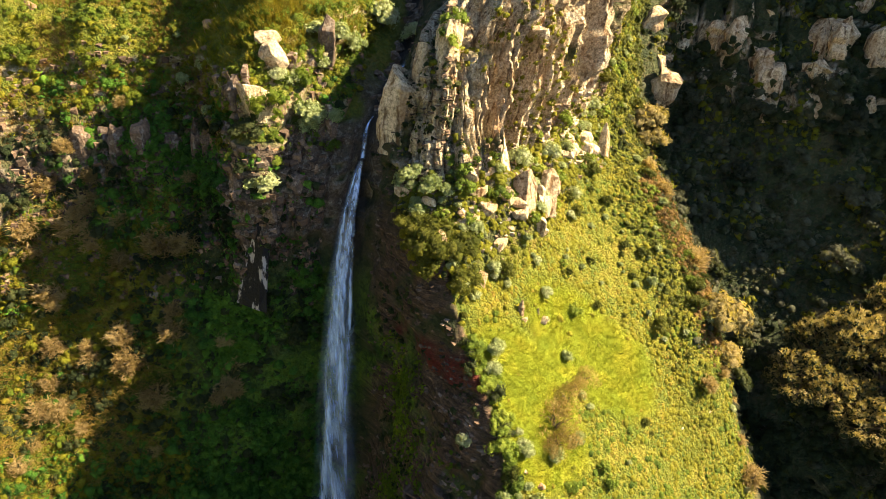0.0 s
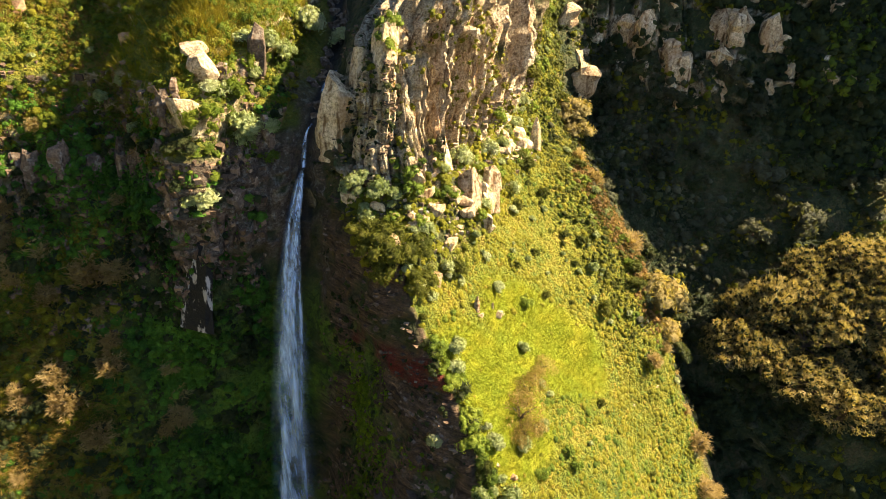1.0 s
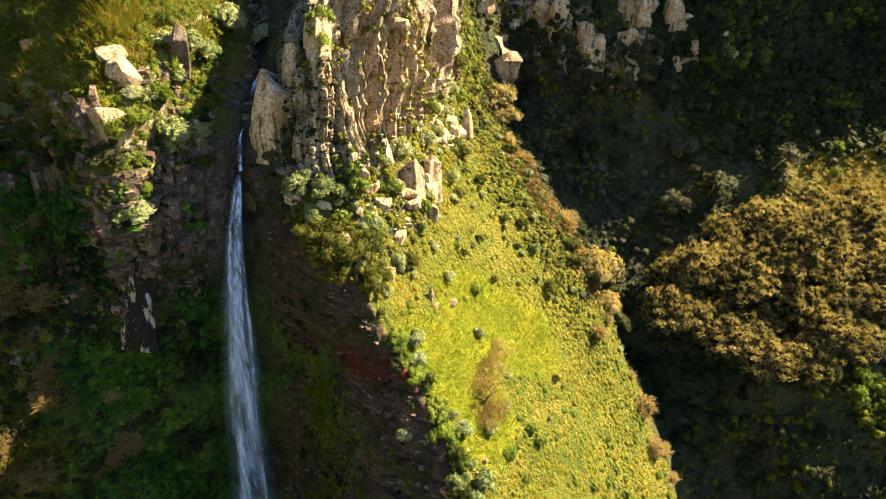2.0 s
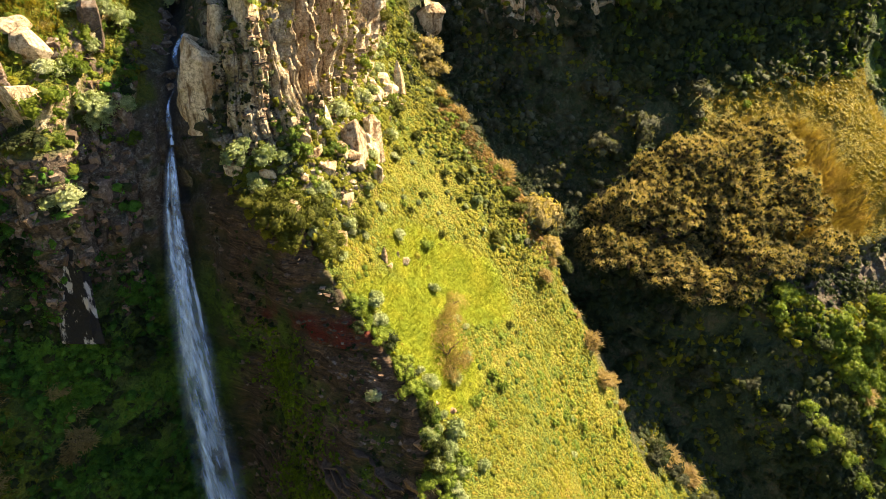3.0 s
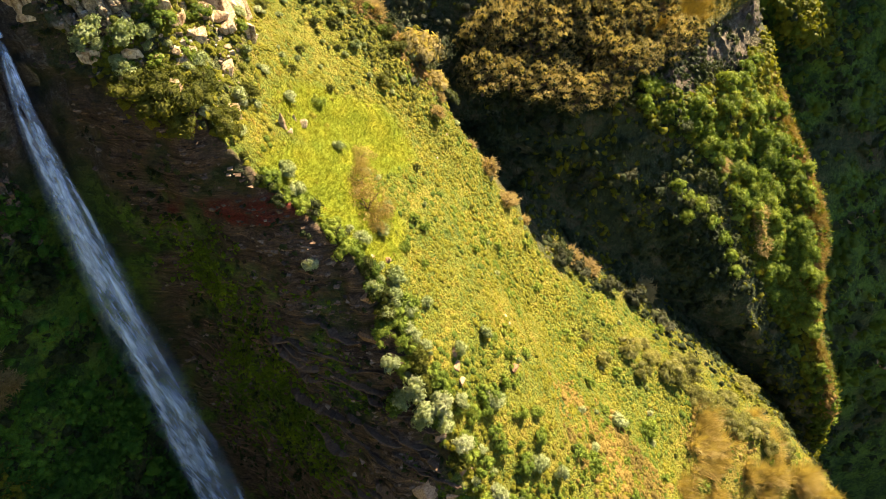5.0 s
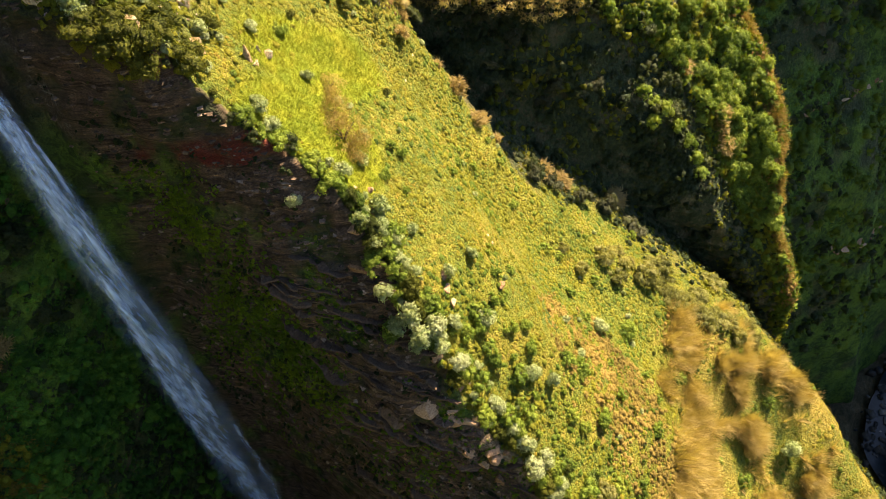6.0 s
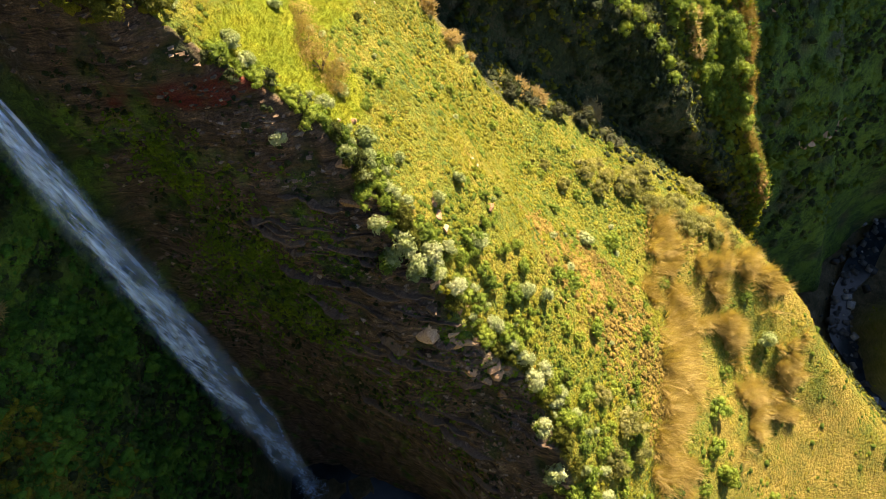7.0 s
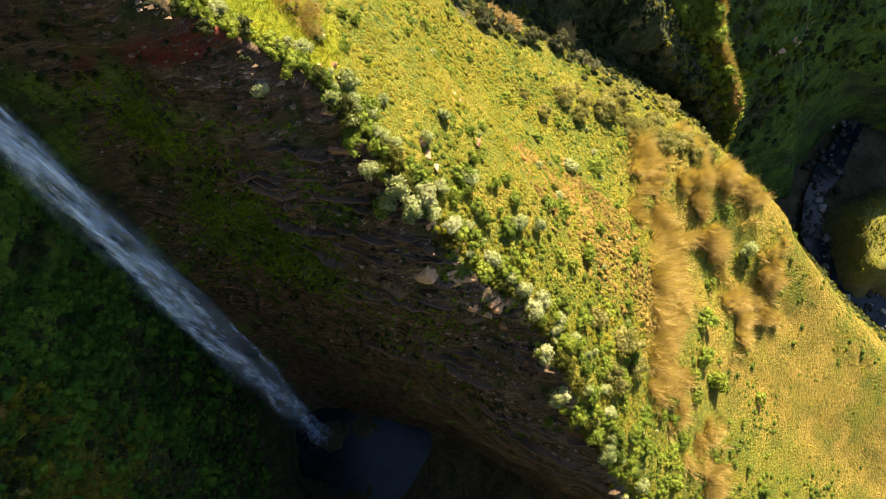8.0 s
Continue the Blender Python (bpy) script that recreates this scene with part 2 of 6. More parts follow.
def make_stone(name, stops):
    n = Nodes(name)
    isl = n.add("ShaderNodeNewGeometry").outputs["Random Per Island"]
    c = n.ramp(isl, stops)
    fine = n.ramp(n.noise(7.0, 6, 0.7), [(0.34, (0.45, 0.43, 0.4)), (0.55, (1, 1, 1)), (0.7, (1.3, 1.3, 1.3))])
    n.bump(n.noise(6.0, 6, 0.7), 0.12, 0.8)
    return n.done(n.mix(1.0, c, fine, "MULTIPLY"), 0.9)


M_BASALT = make_basalt()
M_STONE = make_stone("cliff_stone", [(0.0, (0.06, 0.042, 0.03)), (0.5, (0.15, 0.1, 0.065)), (0.85, (0.22, 0.15, 0.1)), (1.0, (0.32, 0.24, 0.17))])
M_CRUMB = make_stone("pale_stone", [(0.0, (0.16, 0.11, 0.07)), (0.5, (0.36, 0.27, 0.18)), (1.0, (0.55, 0.47, 0.36))])
M_RIVER = make_stone("river_stone", [(0.0, (0.03, 0.03, 0.03)), (0.75, (0.07, 0.068, 0.065)), (1.0, (0.3, 0.29, 0.28))])
M_TAN = make_stone("tan_rock", [(0.0, (0.2, 0.115, 0.06)), (0.5, (0.34, 0.2, 0.11)), (1.0, (0.46, 0.3, 0.18))])
M_LEDGE = make_stone("ledge_rock", [(0.0, (0.04, 0.028, 0.02)), (0.55, (0.1, 0.066, 0.044)), (0.85, (0.19, 0.122, 0.075)), (1.0, (0.3, 0.19, 0.11))])

# ---- the land: two spurs, a fall corner and a gorge, drawn as lines down the slope ----
# each line: (height, x, y) from the gorge to the top
LINES = {
    "left_far": [(-40, -50, -120), (0, -52, -110), (100, -58, -80), (150, -85, -70), (165, -95, -70)],
    "left_near": [(-40, -40, 5), (0, -42, 12), (80, -40, 21), (100, -41, 31.3), (113, -43, 41.3), (118, -42, 46), (122, -40.5, 49.5), (127, -43, 50), (136, -50, 54), (150, -62, 76), (165, -75, 100)],
    "left_mid": [(-40, -33, 31), (0, -32, 34), (80, -25.5, 38), (98, -23.5, 42), (115, -23.5, 48), (122, -22.5, 54), (129, -22.3, 57.5), (134, -23, 60), (138, -26, 68), (150, -28, 92), (165, -30, 120)],
    "left_rib": [(-40, -30, 36), (0, -29.5, 37), (80, -21, 42), (100, -19, 44.5), (117, -18, 48.2), (121, -17.6, 49.2), (125, -17.0, 49.6), (131, -16.0, 51), (135, -15.5, 53), (139, -15, 60), (143, -16, 70), (150, -18, 92), (165, -20, 120)],
    "left_fall": [(-40, -28, 38), (0, -27, 39), (65, -19.5, 43), (80, -18, 44), (100, -16, 45.7), (117, -16, 48), (125, -15, 50.2), (131, -12.5, 53), (136, -10.5, 58), (140, -11, 68), (150, -14, 92), (165, -15, 120)],
    "fall": [(-40, -23, 42), (0, -22.5, 42), (40, -17.5, 45.5), (65, -14.8, 47), (88, -12.2, 48.2), (106, -10.4, 49), (120, -8.2, 51), (128.6, -6.6, 52), (131, -5.2, 57), (133.5, -3.6, 65), (137, -3, 75), (150, -3, 100), (165, -3, 125)],
    "west_back": [(-40, -16, 38), (0, -15, 38), (60, -9.5, 40), (80, -8, 41), (100, -5, 43), (107, -3.6, 43.5), (116, -3.6, 43.5), (121, -3.4, 46.5), (128, -3.8, 50), (132, -3.0, 51.5), (136, -1.5, 53), (138, 1, 62), (140, 3, 74), (150, 4, 95), (165, 4, 118)],
    "west_mid": [(-40, -7, 2), (0, -6.5, 6), (60, -7, 14), (80, -4.6, 20), (94, -1.3, 22.5), (100, -1.2, 32), (107, -1.8, 37), (113, -0.5, 39), (117, -2.5, 41), (121, -1.5, 41.5), (128, -2.2, 48.5), (136, -0.6, 50.6), (139, 1.5, 57), (141, 4, 68), (150, 6, 90), (165, 6, 114)],
    "west_lip": [(-40, -3, -130), (0, -3, -80), (20, -3, -54), (40, -4, -31), (60, -5, -17), (70, -4.5, -10), (83.6, 0.5, 2), (86, 4.2, 7.2), (94, 2.3, 15), (102, 4.2, 22.5), (107, 5, 28), (111, 5.2, 32), (115, 2.8, 37), (121, 0.4, 40.2), (124, 1.8, 44.6), (127, 1.8, 47.6), (130, 1.2, 49.6), (136, 1.0, 51.4), (140.5, 3, 54), (142.5, 6, 64), (150, 10, 86), (165, 11, 112)],
    "spur_mid": [(-40, 34, -150), (0, 29, -94), (20, 26, -60), (40, 25, -31), (60, 22, -12), (75, 19, -0.5), (89, 14, 12), (100, 13, 25), (110, 13, 40), (114, 12.5, 45.5), (119, 8.5, 47), (124, 8, 50), (127, 8, 54.5), (130, 8.4, 57.5), (136, 9.5, 60.5), (140.5, 11, 63), (144, 12, 69), (150, 13, 82), (165, 15, 110)],
    "spur_right": [(-40, 62, -145), (0, 42, -99), (20, 38, -66), (40, 38, -32), (55, 34, -12), (71, 29, 3.5), (78, 28, 15), (86, 24, 24), (100, 23, 38), (111, 20, 46.5), (116, 17.5, 54), (121, 16, 60.3), (125.5, 15.2, 63.6), (130, 17, 69), (136, 18.5, 73), (141, 19.5, 76), (145, 20, 81), (150, 18, 86), (165, 22, 110)],
    "rim": [(-40, 72, -138), (0, 54, -94), (20, 48, -66), (29.5, 47, -53), (36, 49.5, -40), (44, 49.7, -29), (50, 51, -22), (58, 50, -10), (71, 39, 8.5), (78, 35, 19), (84, 31.5, 26.5), (96, 31, 41), (110, 26.5, 48.5), (113, 26.5, 53), (117, 24, 59), (121, 21.3, 66), (127, 22, 73), (131, 23.5, 80), (150, 27, 90), (165, 30, 102)],
    "gully": [(-40, 88, -86), (0, 76, -36), (20, 75, -16), (40, 68, -2), (60, 57, 14), (70, 50.5, 21.5), (76, 46, 27), (82, 41, 33.5), (90, 35.5, 44), (98, 33, 52), (105, 31, 60), (110, 29.5, 67), (118, 28, 77), (128, 29, 84), (150, 32, 94), (165, 36, 110)],
    "spur2_left": [(-40, 90, -62), (0, 76, -24), (50, 65, -2), (69, 60.5, 12), (83, 56.5, 25), (90, 49, 33.5), (93, 44, 38.5), (95, 40.5, 43), (97, 37.5, 48), (99, 37, 51.5), (102, 39, 56), (107, 42, 62), (113, 46, 67), (118, 45, 72), (127, 42, 79.5), (135, 43, 86), (150, 48, 96), (165, 52, 112)],
    "spur2_trees": [(-40, 91, -56), (0, 76, -20), (50, 67, -6), (60, 67.5, 5), (69, 67, 12), (83, 66.5, 25), (90, 65, 29.5), (94, 60, 33), (96.5, 56, 37), (99, 56, 41.5), (102, 57, 46.5), (105, 58.5, 51.5), (108, 60.5, 56), (112, 63, 60), (117, 66, 66), (127, 70, 74), (135, 72, 80), (150, 66, 102), (165, 70, 118)],
    # heights over about 115 are unseen, raised to keep sun off the gully
    "spur2_edge": [(-40, 93, -50), (0, 76, -18), (50, 67.5, -7.5), (60, 70.8, 1.5), (69.5, 76.5, 7.5), (76, 84, 17), (84, 84.5, 25), (92, 87, 33.5), (97, 88.5, 37.5), (103, 88.5, 40), (109, 86, 51), (114, 88, 58), (122, 91, 63), (135, 93, 67), (150, 95, 70), (175, 99, 77), (190, 106, 98)],
    "notch": [(-40, 104, -44), (0, 92, -22), (50, 84, 0), (69.5, 88, 18), (84, 95, 36), (97, 99, 48), (109, 101, 60), (150, 106, 76), (175, 110, 86), (190, 116, 104)],
    "far_rib": [(-40, 112, -50), (0, 106, -33), (50, 105, -8), (65, 106, 7), (73, 106, 14.5), (83, 104.5, 25.5), (88, 101.5, 30), (92, 99, 34), (96, 100, 40), (100, 102, 49), (109, 105, 63), (150, 111, 79), (175, 116, 90), (190, 122, 108)],
    "far_gully": [(-40, 126, -50), (0, 114, -30), (30, 114, -18), (60, 117, 0), (85, 118, 23), (100, 116, 42), (115, 114, 62), (150, 116, 80), (180, 122, 90), (195, 128, 108)],
    # upper heights are unseen, added to throw shade on the gorge wall
    "far_wall": [(-40, 150, -62), (0, 134, -42), (25, 124, -28), (50, 130, -12), (75, 137, -3), (92, 139, 3), (100, 141, 10), (105, 142, 19), (112, 145, 29), (119, 148, 38), (128, 152, 46), (160, 160, 66), (185, 168, 100)],
    "far_right": [(-40, 160, -220), (0, 190, -180), (20, 240, -150), (40, 300, -130), (60, 360, -120), (75, 420, -115), (90, 480, -110)],
}
NAMES = list(LINES)
COLS = [12, 46, 50, 34, 34, 40, 84, 76, 76, 46, 40, 30, 44, 44, 50, 22, 26, 24, 20, 10]


def lattice(ix, iy, iz):
    h = (ix * 374761393 + iy * 668265263 + iz * 2147483647 + 974634777) & 0xFFFFFFFF
    h = ((h ^ (h >> 13)) * 1274126177) & 0xFFFFFFFF
    h = ((h ^ (h >> 16)) * 2246822519) & 0xFFFFFFFF
    return ((h ^ (h >> 15)) & 0xFFFF) / 32767.5 - 1.0


def vnoise(p):
    """Smooth noise of -1 to 1 at an array of places."""
    i = np.floor(p).astype(np.int64)
    f = p - i
    f = f * f * (3 - 2 * f)
    out = 0.0
    for a in (0, 1):
        wx = f[..., 0] if a else 1 - f[..., 0]
        for b in (0, 1):
            wy = f[..., 1] if b else 1 - f[..., 1]
            for c in (0, 1):
                wz = f[..., 2] if c else 1 - f[..., 2]
                out = out + wx * wy * wz * lattice(i[..., 0] + a, i[..., 1] + b, i[..., 2] + c)
    return out


def fractal(p, size, octaves=3, gain=0.5, squash=(1, 1, 1), ridge=False):
    q = p * np.array(squash) / size
    total, amp = 0.0, 1.0
    for k in range(octaves):
        v = vnoise(q + 17.3 * k)
        total = total + amp * ((1 - 2 * abs(v)) if ridge else v)
        q, amp = q * 2.03, amp * gain
    return total


def step(a, b, v):
    t = np.clip((v - a) / (b - a), 0, 1)
    return t * t * (3 - 2 * t)


ROWS_Z = np.concatenate([np.arange(-40, 50, 1.8), np.arange(50, 92, 0.7), np.arange(92, 118, 0.45), np.arange(118, 141, 0.3), np.arange(141, 150, 0.9)])


def land_grid():
    nz = len(ROWS_Z)
    pts = np.zeros((nz + 9, len(NAMES), 2))
    for k, name in enumerate(NAMES):
        z, x, y = np.array(LINES[name], float).T
        for c, v in enumerate((x, y)):
            line = np.interp(ROWS_Z, z, v)
            soft = np.convolve(np.pad(line, 4, mode="edge"), np.array([1, 2, 3, 4, 5, 4, 3, 2, 1]) / 25, "valid")
            pts[:nz, k, c] = soft
    heights = np.concatenate([ROWS_Z, np.zeros(9)])[:, None].repeat(len(NAMES), 1)
    # the tops run on behind the edge
    for k, name in enumerate(NAMES):
        z, x, y = np.array(LINES[name], float).T
        top = np.array([x[-1], y[-1], z[-1]])
        back = np.array([(-1, 0.15), (-1, 0.6), (-0.4, 1), (-0.3, 1), (-0.2, 1), (-0.1, 1), (0, 1), (0, 1), (0, 1), (0.1, 1), (0.15, 1), (0.2, 1), (0.25, 1), (0.3, 1), (0.35, 1), (0.45, 1), (0.5, 1), (0.6, 1), (0.8, 1), (1, 0.8), (1, -0.1)][k])
        for r in range(9):
            if r < 3:
                zz = ROWS_Z[-1] + (top[2] - ROWS_Z[-1]) * (r + 1) / 3
                pts[nz + r, k] = [np.interp(zz, z, x), np.interp(zz, z, y)]
                heights[nz + r, k] = zz
            else:
                pts[nz + r, k] = top[:2] + back * 14 * (r - 2) ** 1.5
                heights[nz + r, k] = top[2] + 1.2 * (r - 2)
    grid, ucol = [], []
    for k, n in enumerate(COLS):
        p0, p1, p2, p3 = (pts[:, max(0, min(len(NAMES) - 1, k + d))] for d in (-1, 0, 1, 2))
        h1, h2 = heights[:, k], heights[:, k + 1]
        for s in range(n + (k == len(COLS) - 1)):
            t = s / n
            m1, m2 = (p2 - p0) * 0.32, (p3 - p1) * 0.32
            # tangents no longer than the stretch itself
            span = np.linalg.norm(p2 - p1, axis=1, keepdims=True) + 0.01
            m1 = m1 * np.minimum(1, span / (np.linalg.norm(m1, axis=1, keepdims=True) + 0.01))
            m2 = m2 * np.minimum(1, span / (np.linalg.norm(m2, axis=1, keepdims=True) + 0.01))
            xy = (2 * t**3 - 3 * t**2 + 1) * p1 + (t**3 - 2 * t**2 + t) * m1 + (3 * t**2 - 2 * t**3) * p2 + (t**3 - t**2) * m2
            grid.append(np.column_stack([xy, h1 * (1 - t) + h2 * t]))
            ucol.append(k + t)
    return np.array(grid).transpose(1, 0, 2), np.array(ucol)


def grid_normals(g):
    n = np.cross(np.gradient(g, axis=1), np.gradient(g, axis=0))
    n /= np.linalg.norm(n, axis=2, keepdims=True) + 1e-9
    return n


def zone(name):
    return float(NAMES.index(name))


LAND, UCOL = land_grid()
NRM = grid_normals(LAND)
UU = np.broadcast_to(UCOL[None, :], LAND.shape[:2])
ZZ = LAND[..., 2].copy()
steep = 1 - step(0.25, 0.55, NRM[..., 2])
big = fractal(LAND, 9.0, 3)
mid = fractal(LAND, 2.6, 3)
ledge = fractal(LAND, 3.4, 3, 0.6, (0.28, 0.28, 1.6), ridge=True)
column = fractal(LAND, 2.4, 2, 0.5, (1, 1, 0.22), ridge=True)
flute = fractal(LAND, 1.9, 3, 0.5, (1, 0.25, 0.13), ridge=True)
# masks
U_FALL, U_WB, U_WM, U_LIP, U_MID, U_SR, U_RIM, U_GUL, U_S2, U_TR, U_ED = (zone(n) for n in (
    "fall", "west_back", "west_mid", "west_lip", "spur_mid", "spur_right", "rim", "gully", "spur2_left", "spur2_trees", "spur2_edge"))
wob = mid * 0.15 + big * 0.2
west = step(U_FALL + 0.3, U_FALL + 0.8, UU) * (1 - step(U_LIP - 0.12, U_LIP + 0.02, UU + wob * 0.2))
crag = step(-0.3, 0.2, UU - U_WB - 0.65 * (1 - step(124, 129, ZZ))) * (1 - step(U_SR + 0.1, U_SR + 0.6, UU)) * step(119.5, 124, ZZ + 3 * wob)
spur_face = step(U_LIP - 0.1, U_LIP + 0.02, UU) * (1 - step(U_RIM - 0.1, U_RIM + 0.3, UU - 0.5 * (1 - step(78, 88, ZZ)))) * (1 - step(119, 123, ZZ - 14 * step(U_SR - 0.4, U_SR + 0.3, UU)))
spur_top2 = step(U_TR - 0.3, U_TR + 0.2, UU) * (1 - step(U_ED + 0.05, U_ED + 0.3, UU)) * step(97, 100, ZZ) * (1 - step(111, 115, ZZ + 2 * wob))
lawn = step(0.02, 0.3, np.maximum(1 - np.hypot((LAND[..., 0] - 6.8) / 5.8, (LAND[..., 1] - 35.5) / 5.6), 1 - np.hypot((LAND[..., 0] - 13.5) / 7.0, (LAND[..., 1] - 42.3) / 4.6)) + 0.5 * wob) * spur_face
NRM_AMP = 0.55 * big + 0.25 * mid
strata = fractal(LAND + np.stack([0 * ZZ, 0 * ZZ, 0.25 * LAND[..., 1]], -1), 2.2, 3, 0.6, (0.16, 0.16, 2.2), ridge=True)
ribs = fractal(LAND, 6.5, 3, 0.55, (1, 0.4, 0.3), ridge=True)


def slabs(u0, u1, z_ref, width, block, depth, seed, round_off=0.0):
    """Upright slabs of uneven width, each broken into blocks that stand out unequally: how far out, for every point of the land."""
    g = np.random.default_rng(seed)
    row = int(np.argmin(abs(ROWS_Z - z_ref)))
    along = np.concatenate([[0], np.cumsum(np.linalg.norm(np.diff(LAND[row, :, :2], axis=0), axis=1))])
    a, b = np.interp([u0, u1], UCOL, along)
    edges = [a]
    while edges[-1] < b:
        edges.append(edges[-1] + width * g.uniform(0.45, 1.6))
    edges = np.array(edges)
    wander = along[None, :] + 0.35 * vnoise(np.stack([UU * 0.5, ZZ * 0.16, ZZ * 0 + seed], -1))
    k = np.clip(np.searchsorted(edges, wander) - 1, 0, len(edges) - 2)
    f = (wander - edges[k]) / (edges[k + 1] - edges[k])
    kk = np.arange(len(edges))
    size = block * g.uniform(0.5, 1.7, len(edges))
    level = np.floor((ZZ + g.uniform(0, 9, len(edges))[k]) / size[k]).astype(np.int64)
    out = 0.5 + 0.5 * lattice(k.astype(np.int64) + 97 * seed, level, level * 0 + seed)
    crack = np.minimum(step(0.0, 0.12, f), 1 - step(0.88, 1.0, f))
    body = depth * out * (1 - round_off + round_off * (1 - (2 * f - 1) ** 2)) - 0.35 * depth * (1 - crack)
    return body * (wander > a) * (wander < b)


gully_slab = slabs(U_RIM + 0.3, U_S2 + 0.8, 126, 2.2, 5.0, 2.2, 9)
crag_slab = (slabs(U_WB - 0.2, U_SR + 0.8, 132, 2.3, 15.0, 2.6, 3, 0.6) + slabs(U_WB - 0.2, U_SR + 0.8, 132, 0.95, 12.0, 1.35, 13, 0.6)
             + slabs(U_WB - 0.2, U_SR + 0.8, 132, 0.45, 9.0, 0.6, 23, 0.4))
left_slab = slabs(1.1, U_FALL - 0.1, 124, 1.5, 5.0, 1.3, 5, 0.5)
left_rock = (1 - step(U_FALL - 0.5, U_FALL - 0.1, UU)) * step(104, 120, ZZ)
by_fall = step(U_WB - 0.3, U_WB + 0.1, UU) * (1 - step(U_LIP - 0.1, U_LIP + 0.25, UU)) * step(123, 126, ZZ)
crag_slab = crag_slab * (1 - 0.35 * by_fall)
NRM_AMP = NRM_AMP * (1 - 0.55 * spur_face) + steep * (1 - spur_face) * (0.4 * ledge + 0.3 * column) + crag * (0.22 * flute + (crag_slab - 1.7) * (0.08 + 0.92 * step(125.2, 127.2, ZZ + 2 * wob)))
NRM_AMP = NRM_AMP + west * (0.2 + 0.25 * step(U_WB + 0.6, U_LIP, UU)) * strata + left_rock * 0.7 * ribs + left_rock * 0.25 * ledge + left_slab * step(117, 120, ZZ) * (1 - step(128, 131, ZZ + wob))
NRM_AMP = NRM_AMP + gully_slab * step(120, 122, ZZ + wob) * (1 - step(134, 137, ZZ)) * step(U_RIM + 0.3, U_RIM + 0.6, UU)
band = 1 - step(U_TR, U_TR + 0.6, UU)
knob_rock = step(U_TR + 0.1, U_TR + 0.3, UU) * (1 - step(U_ED + 0.15, U_ED + 0.4, UU)) * step(91.5, 92.5, ZZ - 2.5 * band + 2.5 * wob) * (1 - step(97, 98, ZZ - 1.2 * band + wob))
knob_slab = slabs(U_TR, U_ED + 0.5, 94, 2.0, 2.6, 0.8, 31) + slabs(U_TR, U_ED + 0.5, 94, 0.8, 1.1, 0.6, 37)
NRM_AMP = NRM_AMP + knob_rock * (knob_slab - 2.0 + 0.4 * mid)
LAND += NRM * NRM_AMP[..., None]
NRM = grid_normals(LAND)
steep = 1 - step(0.2, 0.5, NRM[..., 2] + 0.2 * mid)
left_wall_rock = (UU < U_FALL) * step(119, 121, ZZ) * (1 - step(127, 129, ZZ + wob)) * (1 - step(0.25, 0.5, NRM[..., 2])) * 0.9
moss_zone = west * np.clip(np.exp(-((UU - U_WB - 0.35) / 0.4) ** 2) * step(102, 105, ZZ + 3 * wob) * (1 - step(112, 113.5, ZZ + 0.5 * mid)) + np.exp(-((UU - U_WB - 0.45) / 0.3) ** 2) * step(86, 91, ZZ) * (1 - step(97, 102, ZZ)), 0, 1) * step(-0.45, 0.15, mid + 0.6 * big + 0.1)
